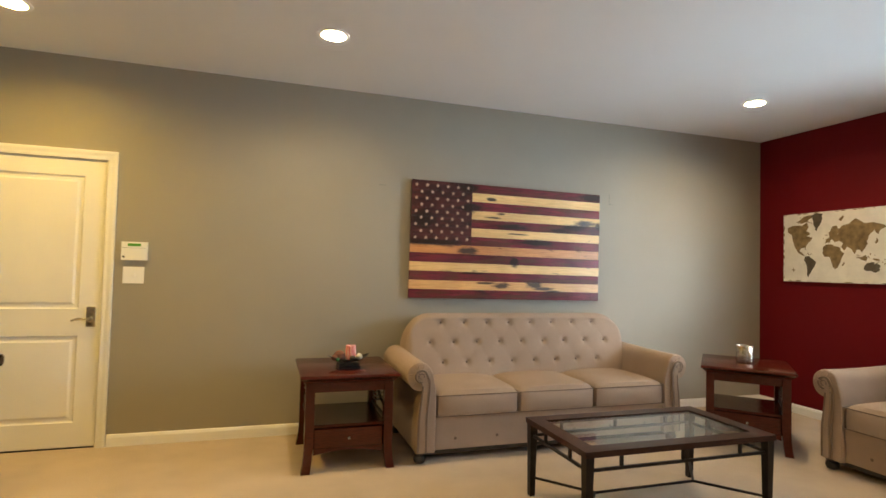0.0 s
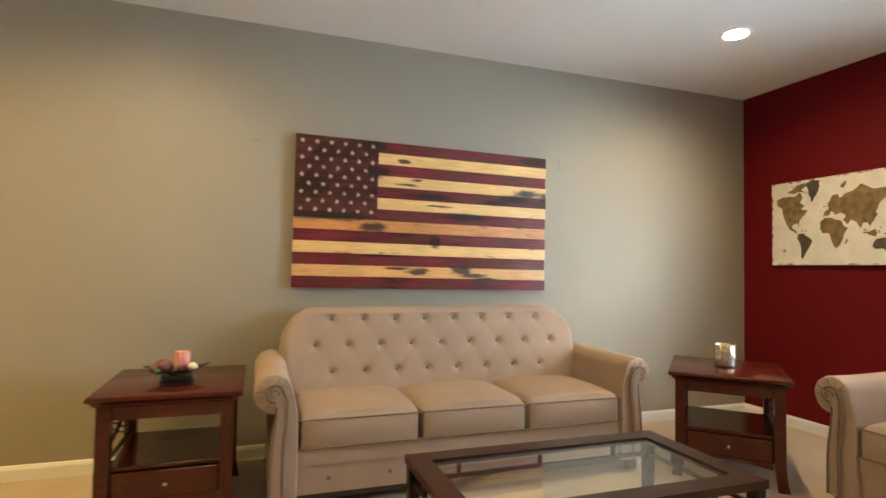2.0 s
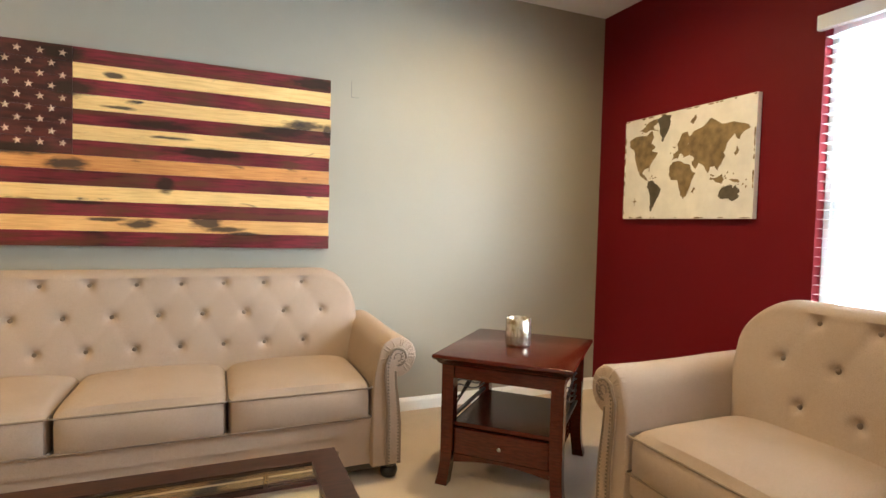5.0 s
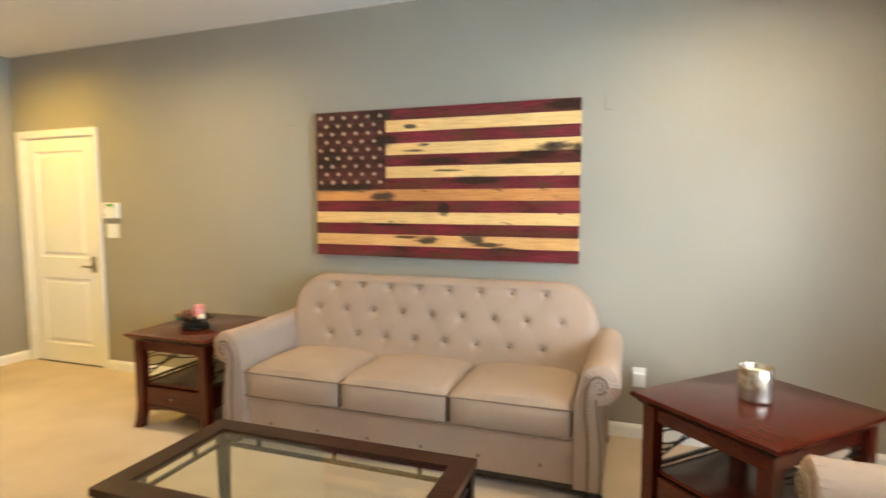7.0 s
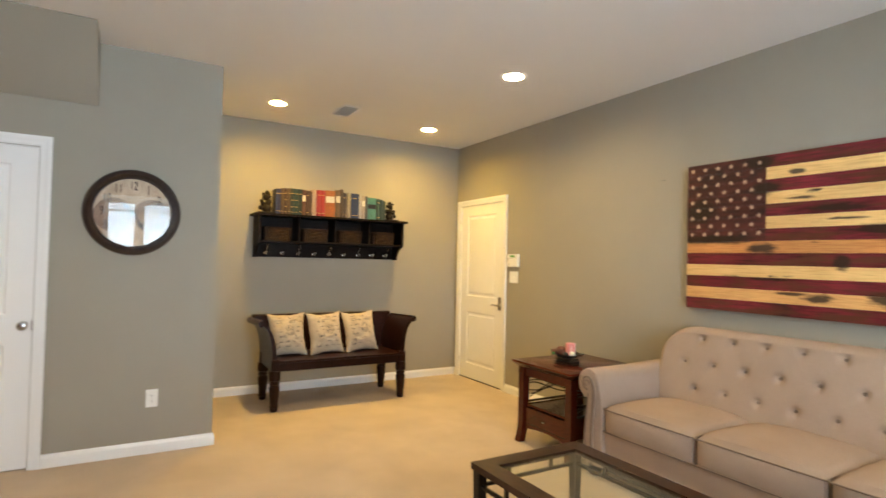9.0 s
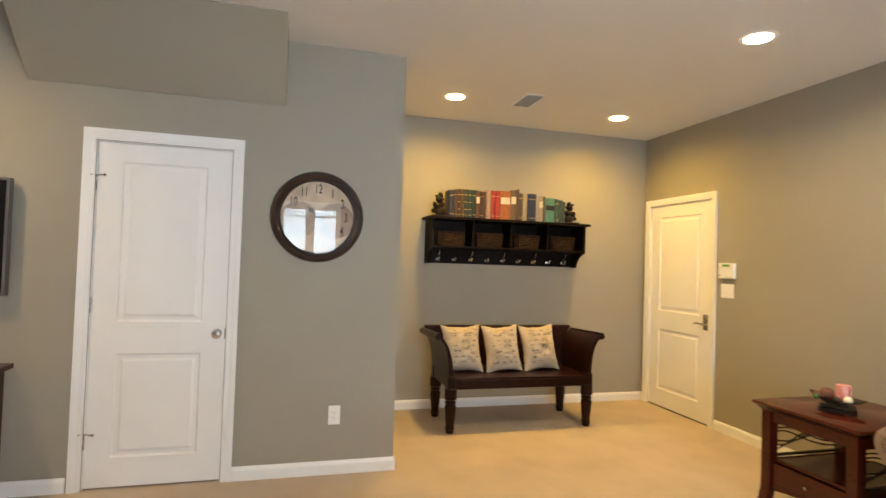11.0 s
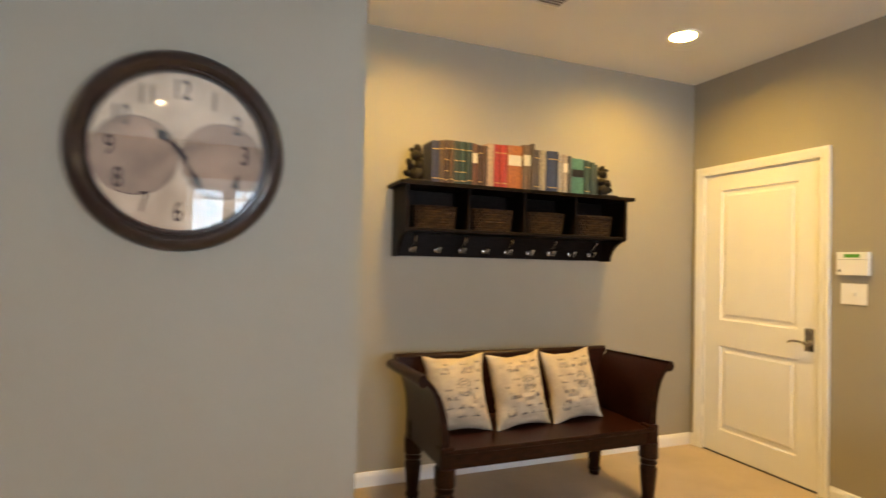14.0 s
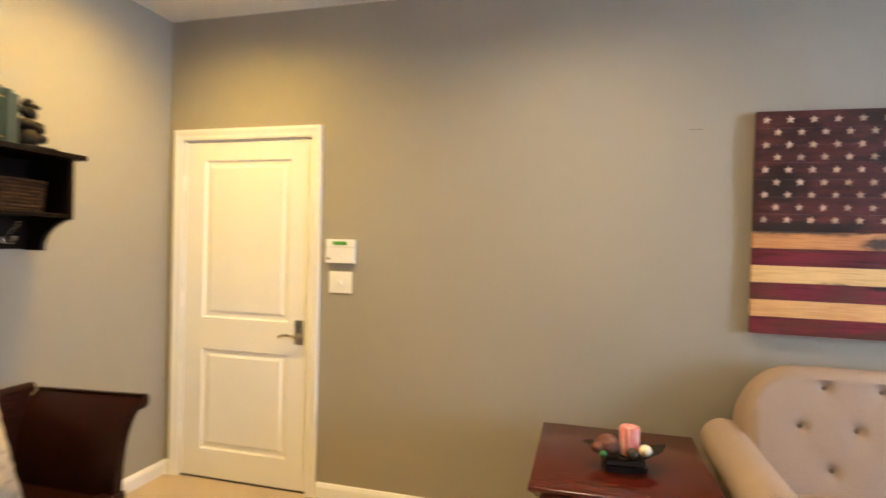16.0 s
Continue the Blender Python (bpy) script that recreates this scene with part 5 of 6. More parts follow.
def pillow(m, seed):
    root = thing("throw_pillow", "square cream canvas pillow printed with dark script", "pillow", "pillows on the bench", m)
    r = random.Random(seed)
    n, S, T, SH = 30, 0.178, 0.098, 0.212

    def surf(u, v, side):
        k = 1 - 0.07 * (1 - abs(u)) * abs(v) ** 3 - 0.07 * (1 - abs(v)) * abs(u) ** 3
        th = T * (max(0, 1 - u * u) ** 0.55) * (max(0, 1 - v * v) ** 0.55)
        wr = 0.011 * noise.noise((u * 2.2 + seed * 3.7, v * 3.2, side * 3.0)) + 0.018 * noise.noise((u * 2.4 + seed, v * 8, side * 5.0))
        f = (max(0, 1 - u * u) * max(0, 1 - v * v)) ** 0.3
        return Vector((side * (th + wr * f), S * u * (1 - 0.15 * (1 - v * v) * abs(u) + 0.03 * noise.noise((v * 3.5, seed * 2.3, 1.0 if u > 0 else 4.0)) * abs(u) ** 3), SH * v * (1 - 0.14 * (1 - u * u) * abs(v) + 0.03 * noise.noise((u * 3.5, seed * 1.3, 2.0 if v > 0 else 6.0)) * abs(v) ** 3)))
    bm = bmesh.new()
    g = {}
    for side in (1, -1):
        for i in range(n + 1):
            for j in range(n + 1):
                u, v = math.sin((i / n - 0.5) * math.pi), math.sin((j / n - 0.5) * math.pi)
                g[side, i, j] = bm.verts.new(surf(u, v, side))
        for i in range(n):
            for j in range(n):
                bm.faces.new((g[side, i, j], g[side, i + 1, j], g[side, i + 1, j + 1], g[side, i, j + 1]))
    bmesh.ops.remove_doubles(bm, verts=bm.verts, dist=0.0006)
    part("cushion", bm, M_PILLOW, root, "", True)
    pr = bmesh.new()

    def dash(u0, u1, v0, v1):
        k = 4
        a = [pr.verts.new(surf(u0 + (u1 - u0) * q / k, v0, 1) + Vector((0.0012, 0, 0))) for q in range(k + 1)]
        b = [pr.verts.new(surf(u0 + (u1 - u0) * q / k, v1, 1) + Vector((0.0012, 0, 0))) for q in range(k + 1)]
        for q in range(k):
            pr.faces.new((a[q], a[q + 1], b[q + 1], b[q]))
    v = 0.78
    line_no = 0
    while v > -0.80:
        big = line_no % 3 == 1
        hh = 0.17 if big else r.uniform(0.07, 0.10)
        wl = 0.075 if big else 0.04
        u = -0.75 + r.uniform(0, 0.35)
        while u < 0.70:
            for _ in range(r.randint(4, 7)):
                if u > 0.80:
                    break
                if (u - 0.1) ** 2 + (v - 0.12) ** 2 > 0.10:
                    zb = v - hh * 0.5
                    tall = hh * r.choice((0.5, 0.55, 0.55, 1.0))
                    w = 0.028 if big else 0.018
                    dash(u, u + w, zb, zb + tall)
                    kind = r.random()
                    if kind < 0.7:
                        dash(u + wl * 0.55, u + wl * 0.55 + w, zb, zb + hh * 0.5)
                    if kind < 0.45:
                        dash(u, u + wl * 0.6, zb + hh * 0.42, zb + hh * 0.5)
                    elif kind > 0.6:
                        dash(u, u + wl * 0.6, zb, zb + hh * 0.09)
                u += wl
            u += r.uniform(0.12, 0.4)
        v -= hh + r.uniform(0.09, 0.15)
        line_no += 1
    for cu, cv2, rr in ((0.1, 0.12, 0.24), (0.1, 0.12, 0.17), (0.1, 0.12, 0.09), (-0.60, -0.55, 0.14)):
        k = 28
        for q in range(k):
            if q % 7 == 6:
                continue
            a, b = 2 * math.pi * q / k, 2 * math.pi * (q + 1) / k
            c = [(cu + rr * math.cos(a), cv2 + rr * math.sin(a)), (cu + rr * math.cos(b), cv2 + rr * math.sin(b)), (cu + (rr - 0.035) * math.cos(b), cv2 + (rr - 0.035) * math.sin(b)), (cu + (rr - 0.035) * math.cos(a), cv2 + (rr - 0.035) * math.sin(a))]
            pr.faces.new([pr.verts.new(surf(x, y, 1) + Vector((0.0012, 0, 0))) for x, y in c])
    tagged(part("printed_script", pr, M_PRINT, root, "faded dark printed script"), kind="stuff")


for k, (py, px, rz, rx) in enumerate(((2.285, -0.50, -6, 5), (2.65, -0.48, 4, 4), (3.015, -0.50, 3, 6))):
    pillow(Matrix.Translation((px, py, 0.640)) @ Matrix.Rotation(radians(rz), 4, "Z") @ Matrix.Rotation(radians(-17), 4, "Y") @ Matrix.Rotation(radians(rx * 0.5), 4, "X"), k + 1)


# ---- wall shelf, baskets, hooks, books ----
SY0, SY1, SX, SZ = 2.000, 3.632, -0.69, 1.802
shelf = thing("wall_shelf", "espresso wood wall shelf with four cubbies and coat hooks", "wall shelf", m=Matrix.Translation((XB, (SY0 + SY1) / 2, 0)))
SL, SD = (SY1 - SY0) / 2, SX - XB
tb = boxed(0.001, SD, -SL, SL, SZ - 0.022, SZ)
part("top_board", soften(tb, 0.005, 2), M_ESPRESSO, shelf)
part("bottom_board", boxed(0.001, SD - 0.035, -SL + 0.06, SL - 0.06, 1.520, 1.538, bev=0.003), M_ESPRESSO, shelf)
part("back_panel", boxed(0.001, 0.016, -SL + 0.06, SL - 0.06, 1.376, SZ - 0.022), M_ESPRESSO, shelf)
for s in (-1, 1):
    sp2 = bmesh.new()
    pol = [(0.001, 1.372), (0.10, 1.372)] + bezier((0.10, 1.372), (0.10, 1.44), (0.17, 1.50), (SD - 0.03, 1.515), 8)[1:] + [(SD - 0.03, SZ - 0.022), (0.001, SZ - 0.022)]
    prism(sp2, pol, s * (SL - 0.06), s * (SL - 0.038), "y")
    part("side_panel", sp2, M_ESPRESSO, shelf)
IL = SL - 0.06
for k in range(3):
    y = -IL + (k + 1) * 2 * IL / 4
    part("divider", boxed(0.016, SD - 0.038, y - 0.009, y + 0.009, 1.538, SZ - 0.022, bev=0.002), M_ESPRESSO, shelf)
for k in range(9):
    y = -IL + 0.10 + k * (2 * IL - 0.20) / 8
    hk = bmesh.new()
    lathe(hk, [(0.016, 0), (0.016, 0.004), (0.008, 0.008)], 12, Matrix.Translation((0.016, y, 1.418)) @ Matrix.Rotation(radians(90), 4, "Y"))
    tube(hk, bezier((0.02, y, 1.418), (0.055, y, 1.40), (0.075, y, 1.395), (0.078, y, 1.425), 8), 0.0055, 8)
    lathe(hk, [(0.004, -0.008), (0.011, -0.003), (0.012, 0.004), (0.006, 0.011)], 12, Matrix.Translation((0.078, y, 1.43)))
    if k % 2 == 0:
        tube(hk, bezier((0.02, y, 1.43), (0.05, y, 1.45), (0.08, y, 1.46), (0.10, y, 1.495), 8), 0.005, 8)
        lathe(hk, [(0.004, -0.006), (0.008, 0), (0.004, 0.008)], 10, Matrix.Translation((0.101, y, 1.499)))
    part("coat_hook", hk, M_NICKEL, shelf, "polished nickel coat hook", True)

for k in range(4):
    yc = (SY0 + SY1) / 2 - IL + (k + 0.5) * 2 * IL / 4
    bs = thing("wicker_basket", "small brown woven wicker basket in a shelf cubby", "basket", "baskets in the shelf", Matrix.Translation((-0.84, yc - 0.01, 1.538)))
    hw2, hd2, hh2 = 0.135, 0.095, 0.135
    for j in range(9):
        z = 0.001 + j * hh2 / 9
        e = 0.012 * j / 9
        rb = bmesh.new()
        pts3 = []
        nn = 44
        for q in range(nn):
            a = 2 * math.pi * q / nn
            c, s3 = math.cos(a), math.sin(a)
            wv = 0.003 * (1 if (q + j) % 2 else -1)
            y = math.copysign(abs(c) ** 0.35, c) * (hw2 - 0.012 + e + wv)
            x = math.copysign(abs(s3) ** 0.35, s3) * (hd2 - 0.012 + e + wv)
            pts3.append((x, y))
        for (za, zb) in ((z, z + hh2 / 9 - 0.001),):
            o1 = [rb.verts.new((x, y, za)) for x, y in pts3]
            o2 = [rb.verts.new((x * 1.02, y * 1.02, (za + zb) / 2)) for x, y in pts3]
            o3 = [rb.verts.new((x, y, zb)) for x, y in pts3]
            i3 = [rb.verts.new((x * 0.93, y * 0.95, zb)) for x, y in pts3]
            i1 = [rb.verts.new((x * 0.93, y * 0.95, za)) for x, y in pts3]
            for A, B in ((o1, o2), (o2, o3), (o3, i3), (i3, i1), (i1, o1)):
                for q in range(nn):
                    rb.faces.new((A[q], A[(q + 1) % nn], B[(q + 1) % nn], B[q]))
        part("woven_band", rb, M_WICKER, bs)
    part("basket_base", boxed(-hd2 + 0.02, hd2 - 0.02, -hw2 + 0.02, hw2 - 0.02, 0.0, 0.006), M_WICKER, bs)

COVERS = [((.018, .022, .07), .042, .225, 1), ((.11, .06, .028), .024, .232, 1), ((.07, .035, .02), .026, .236, 2), ((.10, .052, .022), .024, .236, 1),
          ((.03, .045, .035), .030, .238, 2), ((.018, .05, .042), .034, .236, 2), ((.015, .035, .03), .030, .235, 1), ((.14, .05, .03), .030, .235, 3),
          ((.07, .03, .02), .026, .228, 1), ((.09, .045, .03), .024, .226, 0), ((.50, .35, .24), .040, .245, 0), ((.40, .030, .024), .036, .243, 1),
          ((.46, .035, .024), .034, .243, 1), ((.44, .13, .018), .090, .248, 3), ((.17, .10, .05), .045, .258, 3), ((.10, .07, .05), .022, .268, 0),
          ((.085, .06, .05), .034, .238, 1), ((.42, .34, .22), .036, .238, 0), ((.02, .035, .095), .072, .238, 1), ((.46, .40, .33), .026, .228, 1),
          ((.42, .33, .24), .034, .228, 3), ((.10, .10, .09), .020, .222, 0), ((.07, .22, .16), .085, .214, 4), ((.03, .065, .045), .034, .208, 1),
          ((.025, .05, .04), .030, .200, 0), ((.03, .045, .035), .026, .190, 0)]
COVERS = [(tuple(q * 0.85 for q in c), t * 1.21, h * 1.13, d) for c, t, h, d in COVERS]
total = sum(c[1] + 0.0015 for c in COVERS)
yb = (SY0 + SY1) / 2 - total / 2 - 0.015
NAMES = {0: "plain", 1: "gilt-banded", 2: "gilt-banded", 3: "cream-labelled", 4: "dark-banded"}
HUES = ["navy", "brown", "brown", "brown", "dark green", "dark green", "dark green", "rust", "brown", "brown", "pale tan", "red", "red", "orange-brown", "brown", "brown", "grey-brown", "cream", "navy", "cream", "cream", "grey", "sea-green", "dark green", "dark green", "dark green"]
for k, (col, tk, hgt, deco) in enumerate(COVERS):
    dep = 0.16 + 0.012 * ((k * 7) % 4)
    bo = thing("book", HUES[k] + " " + NAMES[deco] + " old hardback book standing on the shelf", "book", "row of books on the shelf", Matrix.Translation((SX - 0.075 - 0.006 * ((k * 5) % 3), yb, SZ)))
    mc = material("book_cloth", col, 0.6, grain=0.35, grain_scale=60, bump=0.15, bump_scale=300)
    cvr = bmesh.new()
    sp3 = [(-dep, 0), (-dep, 0.003), (-0.004, 0.003), (-0.004, tk - 0.003), (-dep, tk - 0.003), (-dep, tk), (-0.006, tk), (0.0, tk * 0.8), (0.003, tk * 0.5), (0.0, tk * 0.2), (-0.006, 0)]
    prism(cvr, sp3, 0, hgt, "z")
    part("cover", cvr, mc, bo)
    part("page_block", boxed(-dep + 0.006, -0.005, 0.0035, tk - 0.0035, 0.004, hgt - 0.005), M_PAGES, bo)
    if deco:
        if deco in (1, 2):
            for f in ((0.12, 0.80) if deco == 1 else (0.10, 0.3, 0.55, 0.8)):
                part("spine_band", boxed(-0.001, 0.0042, tk * 0.12, tk * 0.88, hgt * f, hgt * f + 0.005), M_GOLD, bo)
        elif deco == 3:
            part("spine_label", boxed(-0.001, 0.0046, tk * 0.08, tk * 0.92, hgt * 0.55, hgt * 0.78), M_CREAMCARD, bo)
        else:
            part("spine_band", boxed(-0.001, 0.0046, tk * 0.06, tk * 0.94, hgt * 0.50, hgt * 0.70), M_FOOT, bo)
    yb += tk + 0.0015
yend = yb


def bookend(m, flip):
    """A small dark cast ornament: base slab, trunk and a cluster of rounded forms."""
    bm = bmesh.new()
    box(bm, -0.05, 0.05, -0.055, 0.055, 0, 0.014, bev=0.003)
    rr = random.Random(flip + 20)
    for (x, y, z, r) in ((0, 0.01, 0.04, 0.034), (0.0, 0.018, 0.085, 0.028), (0.01, 0.0, 0.125, 0.024), (0.005, 0.012, 0.155, 0.020), (0.01, -0.03, 0.09, 0.017), (0, -0.035, 0.045, 0.02), (0.0, 0.03, 0.13, 0.012), (-0.02, -0.01, 0.07, 0.02), (0.01, -0.02, 0.15, 0.012)):
        mm = Matrix.Translation((x, y, z)) @ Matrix.Rotation(rr.uniform(0, 3), 4, "X") @ Matrix.Diagonal((1, rr.uniform(0.7, 1.2), rr.uniform(0.8, 1.3), 1))
        bmesh.ops.create_icosphere(bm, subdivisions=2, radius=r, matrix=mm)
    ob = part("bookend", bm, M_CAST, None, "", True)
    ob.matrix_basis = m @ Matrix.Scale(1.3, 4)
    tagged(ob, "small dark cast figural bookend on the shelf", "bookend", "pair of bookends")


bookend(Matrix.Translation((SX - 0.13, (SY0 + SY1) / 2 - total / 2 - 0.10, SZ)), 0)
bookend(Matrix.Translation((SX - 0.13, yend + 0.078, SZ)) @ Matrix.Rotation(math.pi, 4, "Z"), 1)


# ---- wall clock ----
CR = 0.292
clock = thing("wall_clock", "large round wall clock with brown rim and aged dial", "clock", m=Matrix.Translation((XC, 0.985, 1.648)) @ Matrix.Rotation(radians(90), 4, "Y") @ Matrix.Rotation(radians(90), 4, "Z"))
# local: z out of the wall, x along +y of the room, y up
rim = lathe(bmesh.new(), [(CR - 0.004, 0.001), (CR, 0.012), (CR - 0.004, 0.030), (CR - 0.018, 0.042), (CR - 0.034, 0.044), (CR - 0.045, 0.037), (CR - 0.049, 0.030), (CR - 0.056, 0.031), (CR - 0.062, 0.022), (CR - 0.064, 0.008)], 72, cap=False)
part("rim", rim, M_CLOCKRIM, clock, "glossy dark brown moulded rim", True)
DR = CR - 0.062
part("dial", lathe(bmesh.new(), [(DR + 0.004, 0.002), (DR + 0.004, 0.008)], 64), M_DIAL, clock, "aged tan paper dial")
for cx in (-0.115, 0.115):
    bm = bmesh.new()
    n, R = 48, 0.112
    vs = []
    for q in range(n):
        x, y = cx + R * math.cos(2 * math.pi * q / n), -0.02 + R * math.sin(2 * math.pi * q / n)
        d = math.hypot(x, y)
        if d > DR - 0.002:
            x, y = x * (DR - 0.002) / d, y * (DR - 0.002) / d
        vs.append(bm.verts.new((x, y, 0.0088)))
    bm.faces.new(vs)
    part("hemisphere_disc", bm, M_DIAL_DARK, clock, "brown printed hemisphere map")
    bm = bmesh.new()
    tube(bm, [(v[0], v[1], 0.0092) for v in [(cx + R * math.cos(a), -0.02 + R * math.sin(a)) for a in [2 * math.pi * q / 48 for q in range(49)]] if math.hypot(*v) < DR], 0.0012, 5)
    part("disc_outline", bm, M_INK, clock)
for h in range(1, 13):
    cu = bpy.data.curves.new("numeral", "FONT")
    cu.body, cu.size, cu.align_x, cu.align_y, cu.extrude = str(h), 0.072, "CENTER", "CENTER", 0.0003
    cu.offset = 0.0006
    tmp = bpy.data.objects.new("numeral", cu)
    scene.collection.objects.link(tmp)
    bpy.context.view_layer.update()
    me = bpy.data.meshes.new_from_object(tmp.evaluated_get(bpy.context.evaluated_depsgraph_get()))
    bpy.data.objects.remove(tmp)
    bpy.data.curves.remove(cu)
    me.materials.clear()
    me.materials.append(M_INK)
    ob = new("numeral", me)
    ob.parent = clock
    a = math.pi / 2 - h * math.pi / 6
    ob.matrix_basis = Matrix.Translation((0.178 * math.cos(a), 0.178 * math.sin(a), 0.0098)) @ Matrix.Diagonal((0.72, 1.15, 1, 1))
for ang, ln, wd, nm in ((137, 0.10, 0.011, "hour_hand"), (-60, 0.155, 0.008, "minute_hand")):
    hd = bmesh.new()
    pr2 = [(-0.03, 0.003), (0.0, 0.006), (ln * 0.3, 0.003), (ln * 0.45, 0.004), (ln * 0.62, wd * 1.4), (ln * 0.75, wd * 0.6), (ln * 0.85, 0.002), (ln, 0.0004)]
    prism(hd, [(x, y) for x, y in pr2] + [(x, -y) for x, y in pr2[::-1]], 0.013, 0.0142, "z")
    lathe(hd, [(0.009, 0.0125), (0.009, 0.016)], 14)
    ho = part(nm, hd, M_FOOT, clock)
    ho.matrix_basis = Matrix.Rotation(radians(ang), 4, "Z") @ Matrix.Translation((0, 0, 0 if ang > 0 else 0.002))
gl = part("cover_glass", lathe(bmesh.new(), [(DR + 0.003, 0.0235), (DR + 0.003, 0.0265)], 64), M_CLOCKGLASS, clock, "clear cover glass")
gl.visible_shadow = False


# ---- wall plates, panel, marks ----
def plate(name, label, cat, m, decora, plug=False):
    root = thing(name, label, cat, "", m)
    part("cover_plate", soften(boxed(-0.037, 0.037, 0.0005, 0.006, -0.060, 0.060), 0.0025, 2), M_PLASTIC, root)
    if decora == "outlet":
        part("receptacle", boxed(-0.0165, 0.0165, 0.004, 0.0078, -0.034, 0.034, bev=0.001), M_PLASTIC, root)
        sl = bmesh.new()
        for zc in (-0.018, 0.018):
            box(sl, -0.008, -0.006, 0.0065, 0.0081, zc - 0.002, zc + 0.007)
            box(sl, 0.006, 0.008, 0.0065, 0.0081, zc - 0.002, zc + 0.007)
            lathe(sl, [(0.0025, 0), (0.0025, 0.0015)], 8, facing(0, 0.0066, zc - 0.007))
        part("slots", sl, M_PLASTIC_DARK, root)
        if plug:
            part("plug", soften(boxed(-0.028, 0.028, 0.008, 0.045, -0.04, 0.03), 0.006, 2), M_PLASTIC, root, "white plug-in adapter")
    else:
        part("toggle", boxed(-0.006, 0.006, 0.005, 0.016, -0.012, 0.010, bev=0.002), M_PLASTIC, root)
    return root


plate("wall_outlet", "white wall outlet low on the grey wall", "outlet", Matrix.Translation((XC, 1.137, 0.376)) @ Matrix.Rotation(radians(-90), 4, "Z"), "outlet")
plate("wall_outlet", "white wall outlet with plug-in adapter beside the sofa", "outlet", Matrix.Translation((4.415, YF, 0.378)) @ Matrix.Rotation(math.pi, 4, "Z"), "outlet", True)
swp = plate("light_switch", "white light switch plate under the alarm panel", "switch", Matrix.Translation((0.178, YF, 1.218)) @ Matrix.Rotation(math.pi, 4, "Z"), "switch")
swp.scale = (1.85, 1, 1)
kp = thing("alarm_panel", "white alarm keypad with green display beside the door", "alarm panel", m=Matrix.Translation((0.181, YF, 1.392)) @ Matrix.Rotation(math.pi, 4, "Z"))
part("housing", soften(boxed(-0.083, 0.083, 0.0, 0.028, -0.066, 0.066), 0.006, 2), M_PLASTIC, kp)
part("display", boxed(-0.042, 0.042, 0.0285, 0.0292, 0.034, 0.054), M_LCD, kp, "lit green display strip")
part("flap_line", boxed(-0.078, 0.078, 0.0283, 0.0287, 0.022, 0.0235), M_PLASTIC_DARK, kp)
part("badge", boxed(0.06, 0.074, 0.0283, 0.0288, -0.05, -0.035), M_STEEL_GREY, kp)

for lab, mx, mz, segs2 in (("faint L-shaped pencil mark on the grey wall", 4.19, 1.98, ((0, 0, 0.0, 0.10), (0, 0, 0.045, 0.0))), ("faint short pencil line on the grey wall", 1.955, 2.007, ((0, 0, 0.06, 0.0),))):
    mk = bmesh.new()
    for x0, z0, dx, dz in segs2:
        box(mk, x0, x0 + dx + (0.003 if dz else 0), -0.0008, 0.0002, z0, z0 + dz + (0.003 if dx else 0))
    mo = part("wall_mark", mk, M_MARK)
    mo.matrix_basis = Matrix.Translation((mx, YF, mz))
    tagged(mo, lab, "wall mark")


# ---- things on the end tables ----
cj = thing("candle_holder", "mottled silver mercury glass candle holder with ivory candle", "candle holder", m=Matrix.Translation((4.842, 3.500, 0.62)) @ Matrix.Diagonal((1.12, 1.12, 1.1, 1)))
part("jar", lathe(bmesh.new(), [(0.050, 0.0), (0.055, 0.004), (0.057, 0.012), (0.0565, 0.125), (0.0545, 0.128), (0.053, 0.125), (0.053, 0.018), (0.02, 0.014)], 40), M_SILVER, cj, "", True)
part("candle", lathe(bmesh.new(), [(0.046, 0.016), (0.046, 0.104), (0.040, 0.108), (0.01, 0.104)], 28), M_WAX, cj, "ivory wax candle", True)

ds = thing("decor_dish", "dark leaf-shaped dish holding decorative balls and a pink candle", "dish", m=Matrix.Translation((1.652, 3.815, 0.62)) @ Matrix.Rotation(radians(8), 4, "Z"))
part("dish_base", soften(boxed(-0.075, 0.075, -0.05, 0.05, 0.0, 0.022), 0.004, 2), M_FOOT, ds, "black glossy base")
part("dish_base", soften(boxed(-0.068, 0.068, -0.045, 0.045, 0.025, 0.040), 0.004, 2), M_LEAFDISH, ds)
lf = bmesh.new()
nu, nv = 28, 12
gg = {}
for i in range(nu + 1):
    for j in range(nv + 1):
        u, v = -1 + 2 * i / nu, -1 + 2 * j / nv
        wd = 0.105 * max(0.0, 1 - abs(u) ** 1.6) ** 0.8 + 0.003
        x, y = 0.150 * u, wd * v
        z = 0.044 + 0.05 * abs(u) ** 2.2 + 0.035 * v * v * (1 - abs(u)) + 0.003 * math.sin(14 * u)
        gg[i, j] = lf.verts.new((x, y, z))
for i in range(nu):
    for j in range(nv):
        lf.faces.new((gg[i, j], gg[i + 1, j], gg[i + 1, j + 1], gg[i, j + 1]))
bmesh.ops.solidify(lf, geom=lf.faces[:], thickness=0.004)
part("leaf_bowl", lf, M_LEAFDISH, ds, "dark bronze leaf bowl", True)
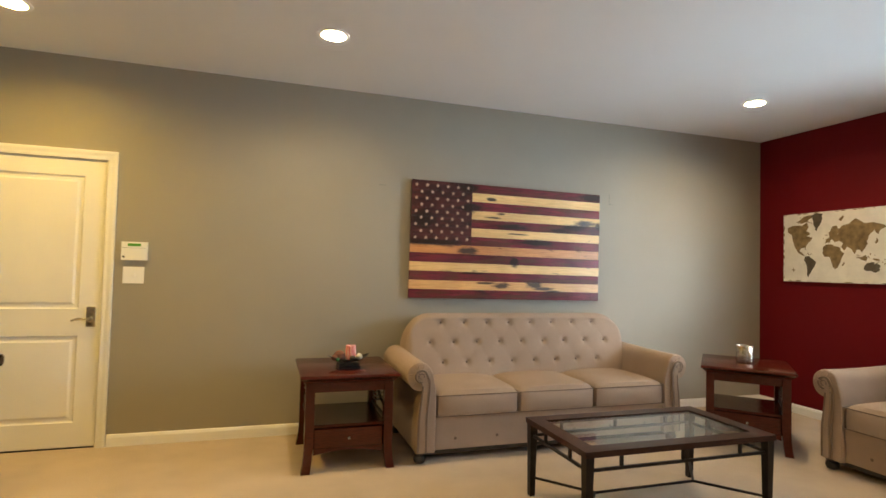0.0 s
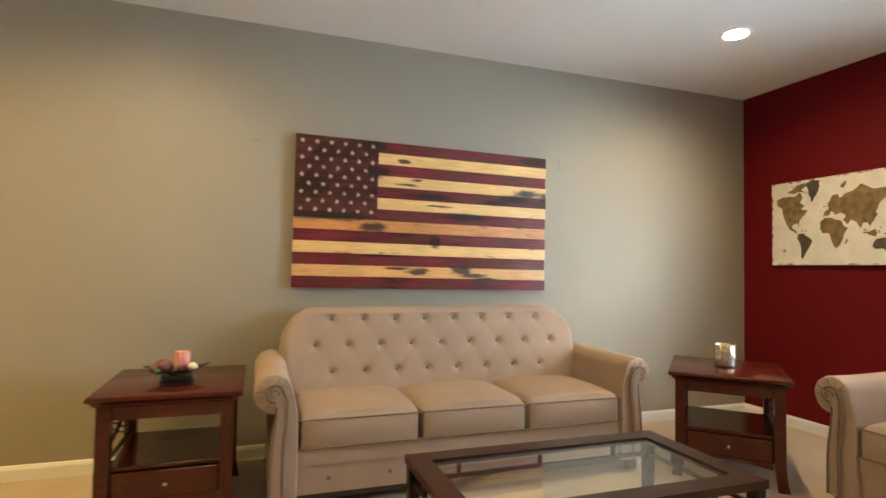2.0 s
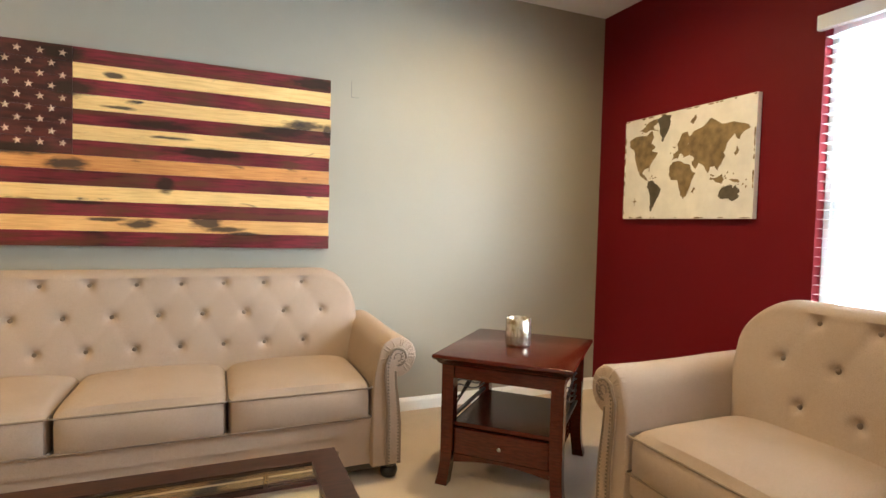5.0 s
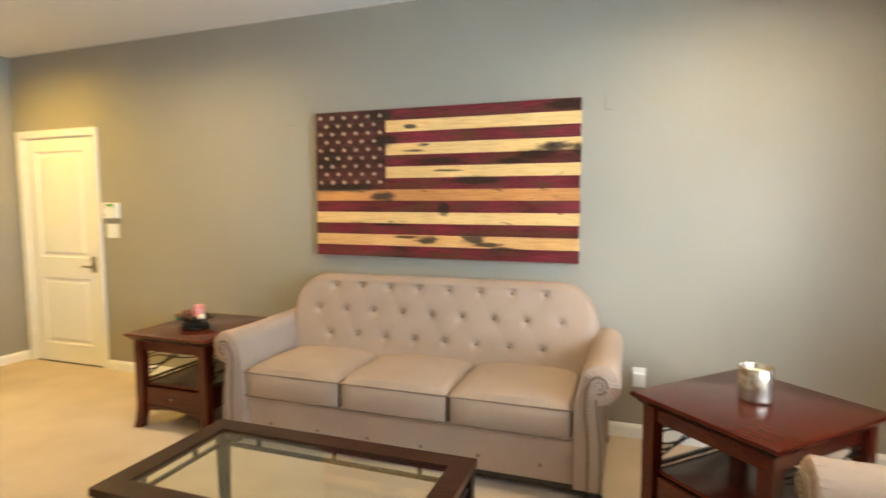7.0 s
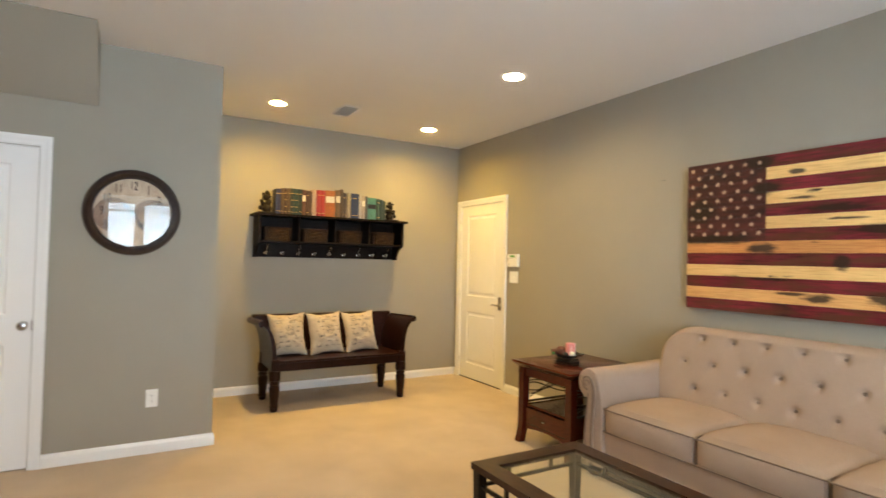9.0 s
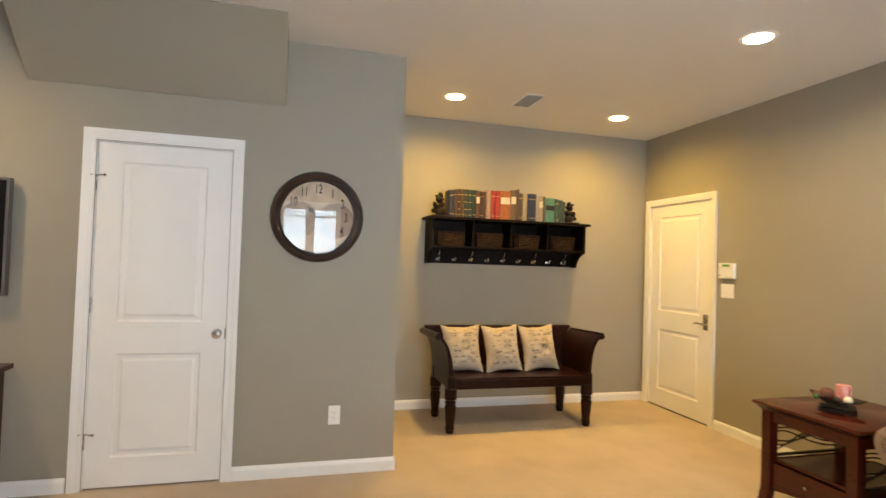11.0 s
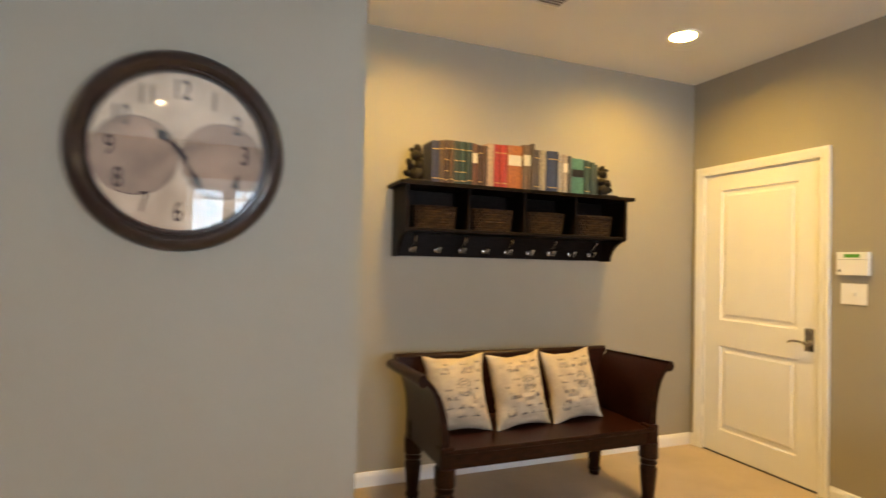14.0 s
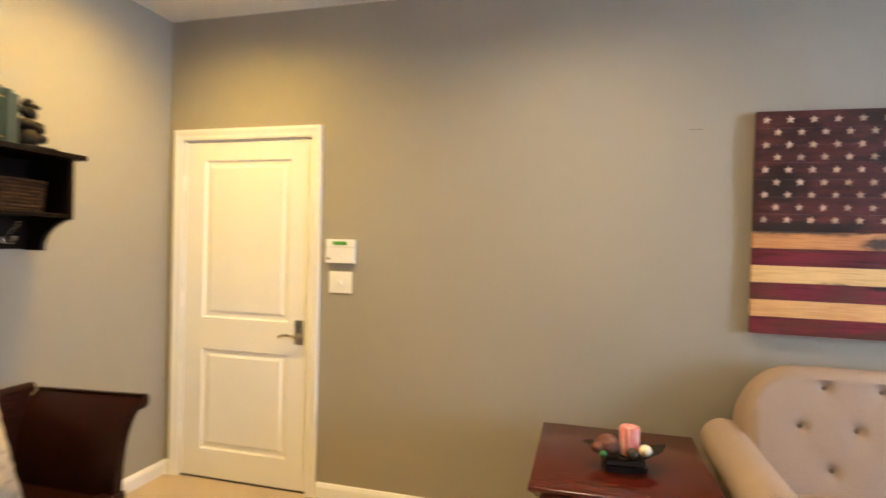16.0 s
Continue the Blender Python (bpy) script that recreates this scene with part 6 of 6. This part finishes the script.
for nm, x, y, z, r, mt, lb in (("woven_ball", -0.06, 0.005, 0.085, 0.040, M_BROWNBALL, "brown woven ball"), ("ivory_ball", 0.07, -0.03, 0.080, 0.023, M_WAX, "ivory ball"),
                               ("dark_ball", -0.10, -0.02, 0.078, 0.022, M_BROWNBALL, ""), ("green_bead", -0.085, -0.055, 0.068, 0.014, M_GREENBIT, "green glass bead"), ("dark_ball", 0.02, -0.045, 0.072, 0.022, M_LEAFDISH, "")):
    bm = bmesh.new()
    bmesh.ops.create_uvsphere(bm, u_segments=20, v_segments=12, radius=r, matrix=Matrix.Translation((x, y, z)) @ Matrix.Diagonal((1, 1, 0.92, 1)))
    part(nm, bm, mt, ds, lb, True)
pc = bmesh.new()
lathe(pc, [(0.034, 0.05), (0.037, 0.062), (0.036, 0.148), (0.033, 0.153), (0.014, 0.149)], 24, Matrix.Translation((0.022, 0.012, 0)))
part("pink_candle", pc, M_PINKWAX, ds, "pink and cream striped candle", True)


# ---- console and screen by the closet door ----
cs = thing("media_console", "dark reddish brown wooden media console against the wall", "console", m=Matrix.Translation((XC + 0.02, -1.42, 0)))
part("top", soften(boxed(0.0, 0.46, -0.79, 0.79, 0.718, 0.745), 0.005, 2), M_CHERRY, cs)
part("body", boxed(0.0, 0.43, -0.75, 0.75, 0.06, 0.718, bev=0.004), M_CHERRY, cs)
for k in range(3):
    y0 = -0.74 + k * 0.495
    dd = part("door", soften(boxed(0.431, 0.448, y0 + 0.004, y0 + 0.486, 0.10, 0.70), 0.004, 2), M_CHERRY, cs)
    part("knob", lathe(bmesh.new(), [(0.006, 0), (0.012, 0.014), (0.006, 0.02)], 12, Matrix.Translation((0.448, y0 + 0.44, 0.42)) @ Matrix.Rotation(radians(90), 4, "Y")), M_NICKEL, dd, "", True)
part("plinth", boxed(0.02, 0.41, -0.73, 0.73, 0, 0.06), M_FOOT, cs)
tv = thing("television", "flat grey-edged television mounted on the wall", "television", m=Matrix.Translation((XC, -1.25, 1.445)))
part("shell", soften(boxed(0.03, 0.075, -0.58, 0.58, -0.325, 0.325), 0.01, 2), M_STEEL_GREY, tv)
part("screen", boxed(0.0755, 0.0775, -0.565, 0.565, -0.31, 0.31), M_SCREEN, tv)
part("bracket", boxed(0.0, 0.031, -0.2, 0.2, -0.15, 0.15), M_FOOT, tv)
